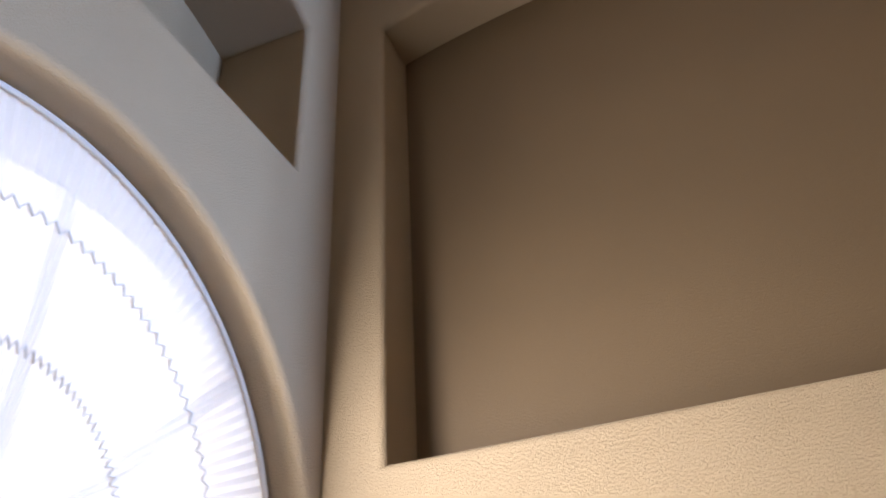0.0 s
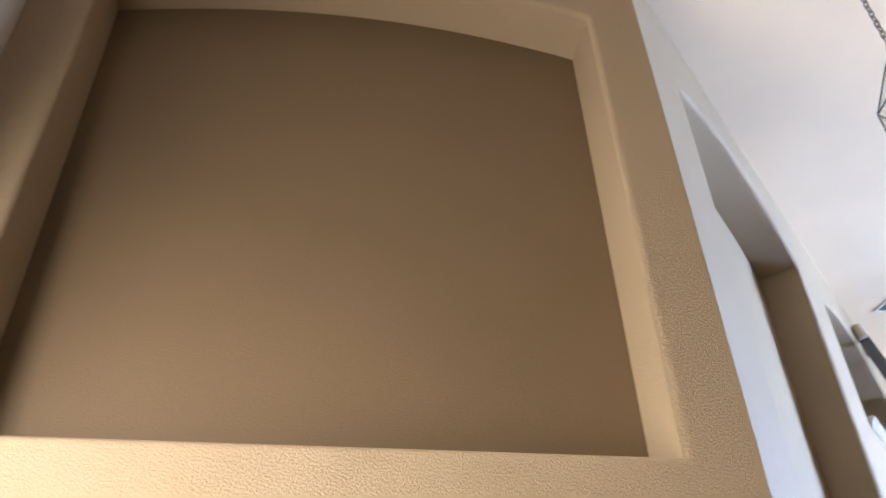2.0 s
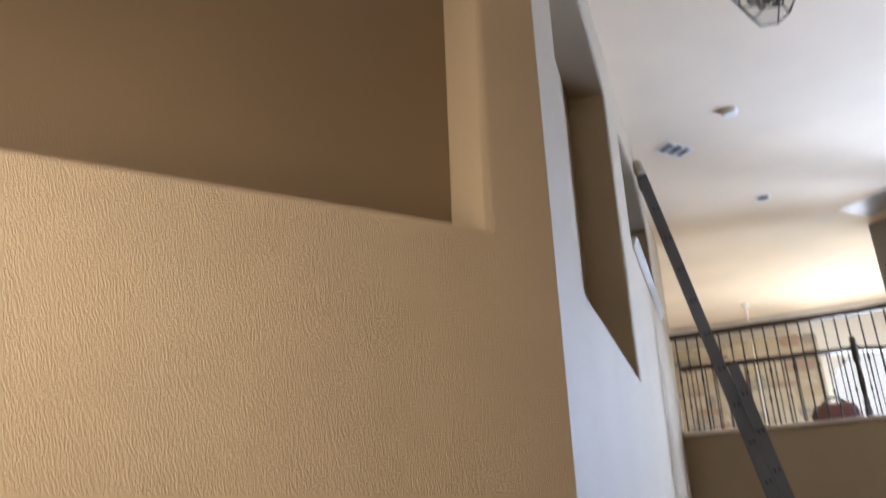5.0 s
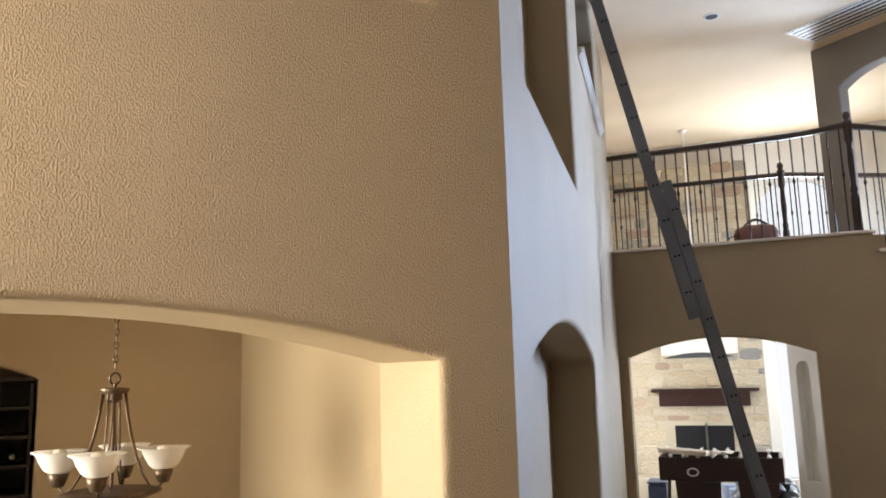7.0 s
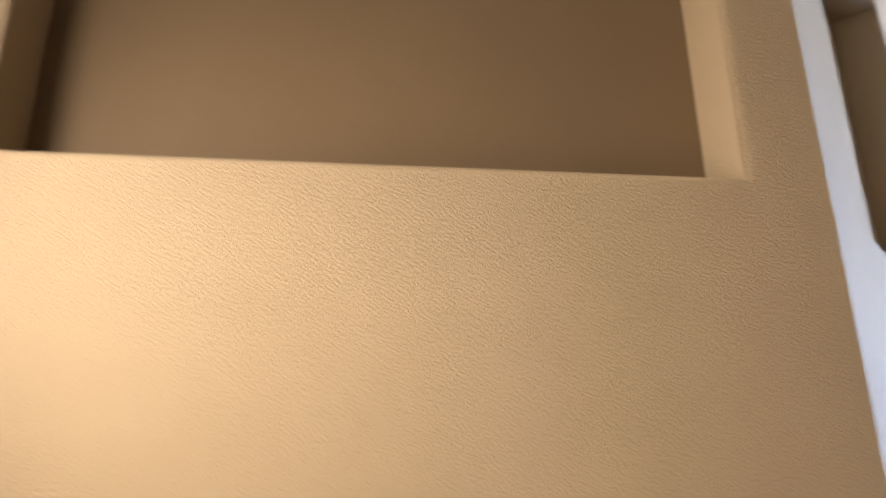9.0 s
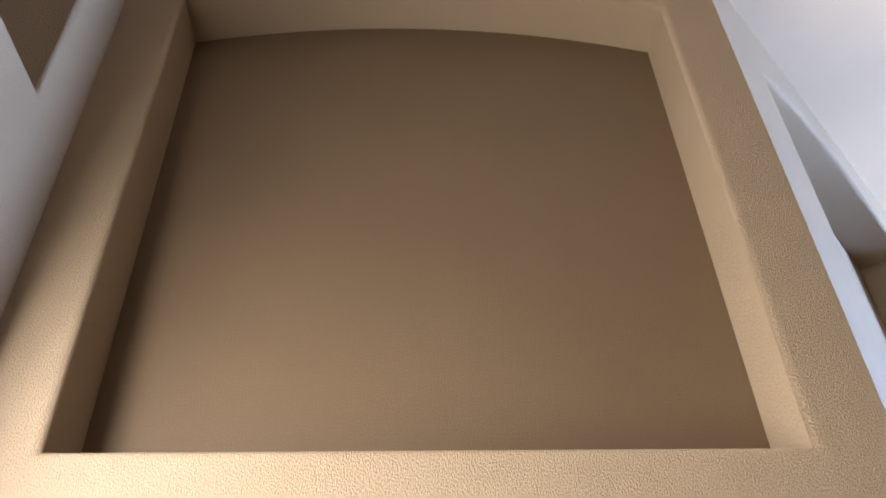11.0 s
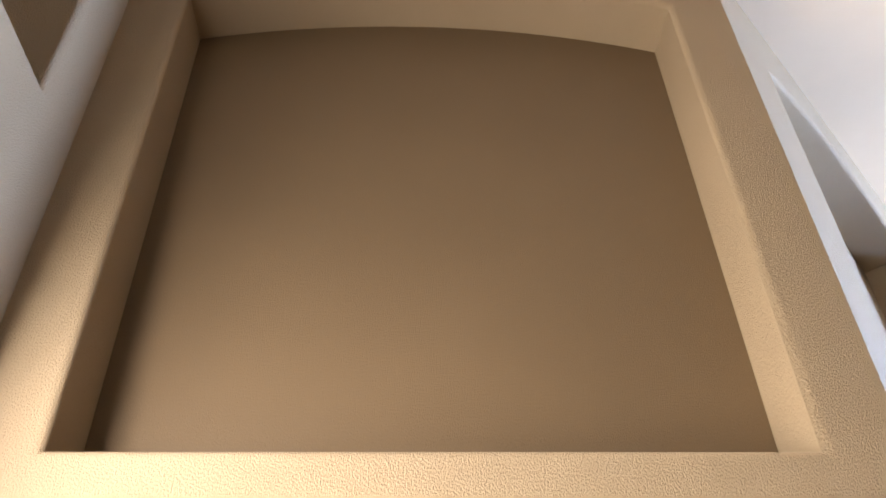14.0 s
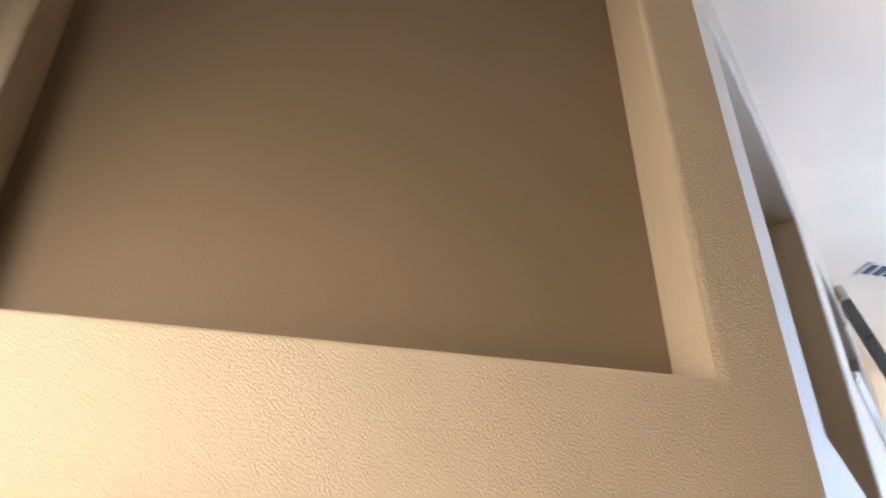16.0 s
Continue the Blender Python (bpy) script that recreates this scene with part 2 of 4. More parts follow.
# board coloured darker than the wall, with the niche's shade put in
niche_panel("wall_niche_back", arch(-1.05, 1.05, 3.069, 5.155, 5.298), F_MAIN, 0.259, M_DARKENED, "brown back of the display niche, painted darker for its shade")
# overlook ends in an unseen closed box, 2.2 deep to keep it dark
wall_panel("wall_northeast", [(0, -0.1), (5.05, -0.1), (5.05, CEIL), (0, CEIL)],
           [(arch(0.37, 2.95, 0.12, 2.03, 2.215), 0.30), (arch(0.438, 2.394, 3.055, 5.083, 5.285), 0.261),
            (arch(2.996, 4.98, 4.20, 5.083, 5.30), 2.2)],
           F_LONG, 0.325, M_WALL, "tan textured wall with arched niches and an arched overlook opening")
wall_panel("wall_west", [(-6.0, 0), (0, 0), (0, CEIL), (-6.0, CEIL)],
           [(arch(-2.18, -0.02, 0.7, 2.655, 3.722, 40), None), (arch(-1.94, -0.255, 4.18, 5.0, 5.15), 0.46)],
           F_WEST, 0.32, M_WALL, "tan textured wall with a round-topped window under a high niche")
# runs on out of view to 4.2, added length that blocks the east lamp
wall_panel("wall_balcony", [(-0.12, -0.1), (4.2, -0.1), (4.2, BALC - 0.2), (2.6, BALC - 0.2), (2.6, BALC), (-0.12, BALC)],
           [(arch(0.075, 1.97, -0.06, 2.09, 2.28), None)], F_BAL, 0.14, M_WALL,
           "shaded tan wall with an arched passage under the balcony")


def slab(name, pts, z0, z1, material, label, cat):
    bm = bmesh.new()
    lo = [bm.verts.new((*p, z0)) for p in pts]
    hi = [bm.verts.new((*p, z1)) for p in pts]
    bm.faces.new(lo)
    bm.faces.new(hi)
    for i in range(len(pts)):
        bm.faces.new((lo[i - 1], lo[i], hi[i], hi[i - 1]))
    return tagged(part(name, bm, material), label, cat, kind="structure")


# floor is mostly out of view; its dark tone limits bounce onto the ceiling
slab("floor", [(-4, -6.2), (15, -6.2), (15, 12), (-4, 12)], -0.1, 0, M_WOODFLOOR, "warm brown hardwood floor", "floor")
slab("ceiling", [(-1.62, -6.2), (15, -6.2), (15, 12), (-1.62, 12)], CEIL, CEIL + 0.1, M_CEIL, "off-white textured high ceiling", "ceiling")
# south and east walls stay out of view; dark colour lowers the fill light
slab("wall_south", [(XL - 0.3, -6.1), (10.5, -6.1), (10.5, -5.9), (XL - 0.3, -5.9)], 0, CEIL, M_DARKENED, "unseen wall closing the foyer, dark to cut bounced light", "wall")
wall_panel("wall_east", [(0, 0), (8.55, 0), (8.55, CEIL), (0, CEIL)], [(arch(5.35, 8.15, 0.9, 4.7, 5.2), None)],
           plan_frame((10.2, -6.0), (0, 1)) @ Matrix.Diagonal((1, -1, 1, 1)), 0.25, M_DARKENED, "unseen wall with a tall arched window, dark to cut bounced light")


def on_bal(s, o, z=0.0):
    p = E + V * s + NV * o
    return (p.x, p.y, z)


bridge = slab("floor_upper", [on_bal(-0.25, 0.14)[:2], on_bal(3.0, 0.14)[:2], on_bal(3.0, 1.95)[:2], on_bal(-0.25, 1.95)[:2]],
              BALC - 0.3, BALC, M_WALL, "upper landing floor over the passage", "floor")
# ---- great room, dining room, passage shells ----
F_GREAT = plan_frame(on_bal(0, 4.3), V)
wall_panel("wall_great_room", [(-1.6, 0), (4.4, 0), (4.4, CEIL), (-1.6, CEIL)],
           [(arch(1.7, 2.9, 0.25, 2.35, 2.35), None), (arch(1.62, 2.8, 3.3, 4.45, 4.85), None)],
           F_GREAT, 0.2, M_PALE, "cream great room wall with a low and an arched upper window")
# out-of-view window and lamp, added to brighten the pier and chimney stone
wall_panel("wall_great_room_side", [(0, 0), (4.5, 0), (4.5, CEIL), (0, CEIL)], [(arch(1.6, 3.4, 0.4, 2.5, 2.5), None)],
           plan_frame(on_bal(-1.1, 0.0), NV), 0.15, M_WALL, "unseen tan side wall with a window opening added for light")
window_light("great_room_side_light", on_bal(-1.08, 2.5, 1.45), V, 1.7, 2.0, 125, (0.94, 0.97, 1.0))
wall_panel("wall_great_room_end", [(0.9, 0), (4.6, 0), (4.6, CEIL), (0.9, CEIL)], [(arch(1.6, 3.6, 0.3, 4.4, 4.9), None)],
           plan_frame(on_bal(4.2, 0.0), NV) @ Matrix.Diagonal((1, -1, 1, 1)), 0.15, M_WALL, "tan great room wall with a tall window")
window_light("great_room_window_light", on_bal(2.3, 4.29, 1.3), -NV, 1.1, 2.0, 60, (0.96, 0.98, 1.0))
window_light("great_room_upper_light", on_bal(2.2, 4.29, 4.0), -NV, 1.1, 1.3, 120, (0.76, 0.88, 1.0))
window_light("great_room_end_light", on_bal(4.19, 2.6, 2.4), -V, 1.9, 3.6, 250, (0.76, 0.88, 1.0), 130)


def backdrop(name, frame_m, w, h, glow):
    m, n, l, bs = nodes_of("overcast_glare")
    bs.inputs["Base Color"].default_value = (0, 0, 0, 1)
    bs.inputs["Emission Color"].default_value = (0.97, 0.99, 1.0, 1)
    bs.inputs["Emission Strength"].default_value = glow
    bm = box(bmesh.new(), (-w / 2, 0, -h / 2), (w / 2, 0.02, h / 2))
    ob = part(name, bm, m)
    ob.matrix_world = frame_m
    tagged(ob, "blown-out daylight outside the window", "backdrop", kind="structure")


backdrop("backdrop_low", plan_frame(on_bal(2.3, 5.3, 1.4), V), 3.0, 2.6, 1.3)
backdrop("backdrop_high", plan_frame(on_bal(2.2, 5.3, 4.2), V), 3.0, 2.4, 1.3)
backdrop("backdrop_end", plan_frame(on_bal(5.2, 2.6, 2.7), NV), 4.5, 5.2, 1.3)

wall_panel("wall_dining_north", [(-2.4, 0), (1.36, 0), (1.36, 2.9), (-2.4, 2.9)],
           [(arch(-0.92, 0.24, 0.9, 2.02, 2.15), 0.36)], plan_frame((0, 3.0), (1, 0)), 0.45, M_WALL,
           "tan dining room wall with an arched wine alcove")
wall_panel("wall_dining_east", [(0.394, 0), (3.45, 0), (3.45, 2.9), (0.394, 2.9)], [],
           plan_frame((1.36, 0), (0, 1)) @ Matrix.Diagonal((1, -1, 1, 1)), 0.12, M_WALL, "sunlit tan dining room side wall")
wall_panel("wall_dining_west", [(0.394, 0), (3.45, 0), (3.45, 2.9), (0.394, 2.9)], [(arch(0.8, 2.6, 0.6, 2.3, 2.3), None)],
           plan_frame((-2.3, 0), (0, 1)), 0.15, M_WALL, "tan dining room wall with a wide window")
# unseen ceiling in wall paint rather than pale, to reduce bounced light
slab("ceiling_dining", [(-2.45, 0.394), (1.36, 0.394), (1.36, 3.45), (-2.45, 3.45)], 2.9, 3.0, M_WALL, "tan painted dining room ceiling", "ceiling")


def on_long(s, o, z=0.0):
    p = RC + U * s + NB * o
    return (p.x, p.y, z)


def wall_block(name, frame_m, lo, hi, material, label):
    ob = part(name, box(bmesh.new(), lo, hi, 0.02), material)
    ob.matrix_world = frame_m
    return tagged(ob, label, "wall", kind="structure")


wall_block("wall_return", F_LONG, (5.06, 0.034, -0.05), (7.0, 0.32, CEIL - 0.002), M_WALL, "shaded tan wall set back beside the balcony")
for k, (z0, z1, out) in enumerate(((4.150, 4.172, 0.018), (4.172, 4.200, 0.030), (4.200, 4.216, 0.046))):
    cap = part("trim_overlook_sill", box(bmesh.new(), (2.99 - out * 0.4, -out, z0), (5.02 + out * 0.4, -0.002 if k < 2 else 0.10, z1 - 0.0005), 0.006), M_WHITE)
    cap.matrix_world = F_LONG
    tagged(cap, "white stepped moulding sill under the overlook opening", "trim", kind="structure")

# splayed pier beside the arched passage; pale paint stands in for light on it
wall_panel("wall_pier", [(-0.02, 0), (0.46, 0), (0.46, BALC - 0.3), (-0.02, BALC - 0.3)],
           [(arch(0.13, 0.34, 0.75, 1.88, 2.0, 16), 0.08)],
           plan_frame(on_bal(1.975, 0.142), (E + V * 1.715 + NV * 0.52) - (E + V * 1.975 + NV * 0.142)) @ Matrix.Diagonal((1, -1, 1, 1)), 0.15, M_PALE,
           "splayed pier with a narrow arched niche, painted pale for bright light", 0.012)
# upper hall wall with its cased opening
F_UP = plan_frame((8.22, 3.39), (0, -1))
wall_panel("wall_upper_hall", [(0, BALC - 0.2), (1.5, BALC - 0.2), (1.5, CEIL), (0, CEIL)], [(arch(0.29, 1.3, BALC - 0.1, 5.08, 5.24), None)],
           F_UP, 0.18, M_HALL, "grey tan upper hall wall with an arched opening")


def cap_strip(name, frame_m, s0, s1, lo, hi, y0, y1, material, label):
    bm = box(bmesh.new(), (s0, y0, lo), (s1, y1, hi), 0.006)
    ob = part(name, bm, material)
    ob.matrix_world = frame_m
    return tagged(ob, label, "trim", kind="structure")


cap_strip("trim_balcony", F_BAL, -0.055, 2.63, BALC + 0.002, BALC + 0.035, -0.03, 0.16, M_WHITE, "white painted ledge along the balcony edge")
cap_strip("trim_stair", F_BAL, 2.64, 4.2, BALC - 0.198, BALC - 0.165, -0.03, 0.16, M_WHITE, "white painted ledge beside the upper stair")
cap_strip("trim_bridge", F_BAL, -0.25, 3.9, BALC + 0.002, BALC + 0.035, 1.78, 1.97, M_WHITE, "white painted ledge along the far landing edge")

# ---- round-topped west window ----
YC, ZC, RW = -1.10, 2.645, 1.075


def fan_shade():
    """Pleated fabric fanned out from the middle of the window's spring line."""
    bm = bmesh.new()
    pleats, rad = 84, [0.05, 0.28, 0.52, 0.78, 1.0, 1.078]
    cols = []
    for i in range(pleats * 2 + 1):
        a = math.pi * i / (pleats * 2)
        col = []
        for r in rad:
            out = (0.003 if i % 2 else -0.003) * (0.25 + r)
            col.append(bm.verts.new((XL - 0.150 + out, YC - r * math.cos(a), ZC + r * math.sin(a))))
        cols.append(col)
    for a, b in zip(cols, cols[1:]):
        for k in range(len(rad) - 1):
            bm.faces.new((a[k], b[k], b[k + 1], a[k + 1]))
    return bm


shade_root = tagged(empty("pleated_fan_shade", (0, 0, 0)), "white pleated fan shade in the arched window top", "window shade")
part("fabric", fan_shade(), M_SHADE, shade_root)
# thin tubes added to draw the zigzag shadow line across the pleats
for rr in (0.778, 0.437):
    zig = []
    for k in range(117):
        a = math.pi * k / 116
        q = rr + (0.013 if k % 2 else -0.013)
        zig.append((XL - 0.143, YC - q * math.cos(a), ZC + q * math.sin(a)))
    part("zigzag_shadow_line", tube(bmesh.new(), zig, 0.0045, 5), M_ZIGZAG, shade_root, "pale grey zigzag line drawn for the shadow on the pleats")
part("edge_band", tube(bmesh.new(), [(XL - 0.140, YC - 1.062 * math.cos(math.pi * k / 60), ZC + 1.062 * math.sin(math.pi * k / 60)) for k in range(61)], 0.009, 8), M_SHADE, shade_root)
part("hub", lathe(bmesh.new(), [(0.06, 0), (0.06, 0.02), (0.0, 0.03)], (0, 0, 0), 24), M_WHITE, shade_root).matrix_local = Matrix.Translation((XL - 0.135, YC, ZC)) @ Matrix.Rotation(radians(90), 4, "Y")

win = tagged(empty("window_1"), "round-topped white window with sunburst glazing bars", "window", kind="structure")
XW = XL - 0.222


def bar(name, a, b, w=0.018):
    part(name, tube(bmesh.new(), [a, b], w, 6), M_WHITE, win)


for k in range(1, 4):
    a = math.pi * k / 4
    bar("glazing_bar", (XW, YC - 0.06 * math.cos(a), ZC + 0.06 * math.sin(a)), (XW, YC - RW * math.cos(a), ZC + RW * math.sin(a)))
part("frame", tube(bmesh.new(), [(XW, YC - (RW + 0.0) * math.cos(math.pi * k / 48), ZC + RW * math.sin(math.pi * k / 48)) for k in range(49)], 0.03, 8), M_WHITE, win)
bar("transom", (XW, YC - RW, ZC), (XW, YC + RW, ZC), 0.04)
for yy in (-1.05, -0.36, 0.36, 1.05):
    bar("mullion", (XW, YC + yy, 0.7), (XW, YC + yy, ZC), 0.03)
bar("sill", (XW, YC - RW, 0.72), (XW, YC + RW, 0.72), 0.04)


def turned_newel(root, at, z0, z1):
    h = z1 - z0
    prof = [(0.045, 0), (0.045, 0.28), (0.03, 0.31), (0.042, 0.34), (0.028, 0.38), (0.036, 0.55), (0.028, 0.72), (0.043, 0.75), (0.043, 0.88),
            (0.05, 0.89), (0.05, 0.91), (0.026, 0.92), (0.04, 0.95), (0.034, 0.985), (0.0, 1.0)]
    part("newel_post", lathe(bmesh.new(), [(r, q * h) for r, q in prof], (at[0], at[1], z0), 16), M_DARKWOOD, root, "turned dark newel post", True)


def rail_run(root, a, b, z_a, z_b, z0, step=0.118, goose=0.0):
    """A moulded handrail from a to b with iron balusters, every other one twisted."""
    a, b = Vector((*a[:2], 0)), Vector((*b[:2], 0))
    length = (b - a).length
    d = (b - a) / length
    side = Vector((-d.y, d.x, 0))
    n = 14
    prof = [(-0.032, -0.03), (0.032, -0.03), (0.034, 0.005), (0.02, 0.028), (-0.02, 0.028), (-0.034, 0.005)]

    def height(f):
        return z_a + (z_b - z_a) * f + goose * max(0, (f - 0.75) / 0.25) ** 2

    bm = bmesh.new()
    rings = [[bm.verts.new(a + d * length * i / n + side * x + Vector((0, 0, height(i / n) + z))) for x, z in prof] for i in range(n + 1)]
    for p, q in zip(rings, rings[1:]):
        for k in range(6):
            bm.faces.new((p[k], p[(k + 1) % 6], q[(k + 1) % 6], q[k]))
    bm.faces.new(rings[0])
    bm.faces.new(rings[-1])
    part("handrail", bm, M_DARKWOOD, root, "dark stained handrail")
    count = max(2, int(length / step))
    for i in range(count):
        f = (i + 0.6) / count
        p = a + d * length * f
        top, bm = height(f) - 0.02, bmesh.new()
        levels = 26 if i % 2 else 4
        ring_rows = []
        for k in range(levels + 1):
            q = k / levels
            tw = max(0.0, min(1.0, (q - 0.18) / 0.64)) * math.tau * 2.5 if i % 2 else 0.0
            ring_rows.append([bm.verts.new((p.x + 0.0085 * math.cos(tw + c * math.pi / 2 + 0.78), p.y + 0.0085 * math.sin(tw + c * math.pi / 2 + 0.78), z0 + q * (top - z0))) for c in range(4)])
        for r1, r2 in zip(ring_rows, ring_rows[1:]):
            for c in range(4):
                bm.faces.new((r1[c], r1[(c + 1) % 4], r2[(c + 1) % 4], r2[c]))
        if i % 2 == 0:
            lathe(bm, [(0.008, -0.03), (0.017, -0.012), (0.017, 0.012), (0.008, 0.03)], (p.x, p.y, z0 + 0.55 * (top - z0)), 8)
        part("baluster", bm, M_IRON, root)


rail1 = tagged(empty("balcony_railing"), "dark wood and twisted iron railing along the balcony", "railing", "landing railings")
rail_run(rail1, on_bal(-0.05, 0.05), on_bal(2.45, 0.05), 4.40, 4.40, BALC + 0.035, 0.118, 0.05)
turned_newel(rail1, on_bal(2.487, 0.05), BALC + 0.03, 4.60)
rail_run(rail1, on_bal(2.52, 0.05), on_bal(4.15, 0.05), 4.43, 4.02, BALC - 0.165)
rail2 = tagged(empty("landing_railing"), "dark wood and iron railing on the far landing edge", "railing", "landing railings")
rail_run(rail2, on_bal(-0.25, 1.86), on_bal(1.87, 1.92), 4.41, 4.41, BALC + 0.035)
turned_newel(rail2, on_bal(1.90, 1.93), BALC + 0.03, 4.58)
rail_run(rail2, on_bal(1.93, 1.94), on_bal(3.3, 2.7), 4.41, 4.41, BALC + 0.035)

# ---- extension ladder leaning on the long wall ----


def ladder():
    root = tagged(empty("extension_ladder"), "grey aluminium extension ladder leaning against the tall wall", "ladder")
    top, foot = Vector(on_long(4.207, -0.075, 5.46)), Vector(on_long(4.207, -0.06, 0.0)) - NB * 1.21
    foot.z = 0.0
    along = (top - foot).normalized()
    out = U.cross(along).normalized()
    if out.dot(NB) > 0:
        out = -out
    width = 0.40

    def place(s, w, o):
        return foot + along * s + U * w + out * o

    def channel(s0, s1, w, o, deep=0.085, wide=0.028, sgn=1):
        bm = bmesh.new()
        prof = [(0, -deep / 2), (sgn * wide, -deep / 2), (sgn * wide, -deep / 2 + 0.008), (sgn * 0.008, -deep / 2 + 0.008),
                (sgn * 0.008, deep / 2 - 0.008), (sgn * wide, deep / 2 - 0.008), (sgn * wide, deep / 2), (0, deep / 2)]
        r0 = [bm.verts.new(place(s0, w + x, o + y)) for x, y in prof]
        r1 = [bm.verts.new(place(s1, w + x, o + y)) for x, y in prof]
        for k in range(8):
            bm.faces.new((r0[k], r0[(k + 1) % 8], r1[(k + 1) % 8], r1[k]))
        bm.faces.new(r0)
        bm.faces.new(r1)
        return bm

    total = (top - foot).length
    for name, s0, s1, inset, o in (("base_rail", 0.06, 3.56, 0.0, 0.045), ("fly_rail", 2.44, total - 0.10, 0.03, -0.045)):
        part(name, channel(s0, s1, inset, o, sgn=1), M_ALU, root)
        part(name, channel(s0, s1, width - inset, o, sgn=-1), M_ALU, root)
        n = int((s1 - s0) / 0.305)
        for i in range(n):
            s = s0 + 0.2 + 0.305 * i
            part("rung", tube(bmesh.new(), [place(s, inset, o), place(s, width - inset, o)], 0.017, 10), M_ALU, root)
            bm = tube(bmesh.new(), [place(s, inset - 0.006, o - 0.014), place(s, inset + 0.004, o - 0.014)], 0.011, 8)
            tube(bm, [place(s, inset - 0.006, o + 0.018), place(s, inset + 0.004, o + 0.018)], 0.011, 8)
            part("rung_rivet", bm, M_BLACK, root)
    for w in (0.0, width - 0.03):
        part("end_cap", tube(bmesh.new(), [place(total - 0.14, w + 0.02, -0.045), place(total - 0.02, w + 0.02, -0.045), place(total, w + 0.02, -0.045)], [0.05, 0.052, 0.03], 10), M_RUBBER, root, "worn pale rubber cap")
        bm = box(bmesh.new(), (-0.03, -0.06, 0), (0.03, 0.06, 0.08), 0.01)
        bm.transform(Matrix.Translation(foot + U * (w + 0.015)))
        part("foot", bm, M_BLACK, root)
    return root


ladder()

# ---- hanging glass lantern ----


def thin_glass(name, gloss=0.02):
    m, n, l, b = nodes_of(name)
    t = n.new("ShaderNodeBsdfTransparent")
    t.inputs[0].default_value = (0.97, 0.985, 0.98, 1)
    g = n.new("ShaderNodeBsdfGlossy")
    g.inputs["Roughness"].default_value = gloss
    mix = n.new("ShaderNodeMixShader")
    mix.inputs[0].default_value = 0.12
    l.new(t.outputs[0], mix.inputs[1])
    l.new(g.outputs[0], mix.inputs[2])
    l.new(mix.outputs[0], n["Material Output"].inputs[0])
    return m


M_PANE = thin_glass("lantern_pane")


def chain(root, top, bottom, link=0.045, r=0.0032, material=None, name="chain_link"):
    n = max(1, int((top[2] - bottom[2]) / (link * 0.72)))
    for i in range(n):
        f = (i + 0.5) / n
        c = Vector(bottom) + (Vector(top) - Vector(bottom)) * f
        pts = []
        for k in range(12):
            a = math.tau * k / 12
            x, z = link * 0.22 * math.cos(a), link / 2 * math.sin(a)
            pts.append(c + (Vector((x, 0, z)) if i % 2 else Vector((0, x, z))))
        part(name, tube(bmesh.new(), pts, r, 6, True), material, root)


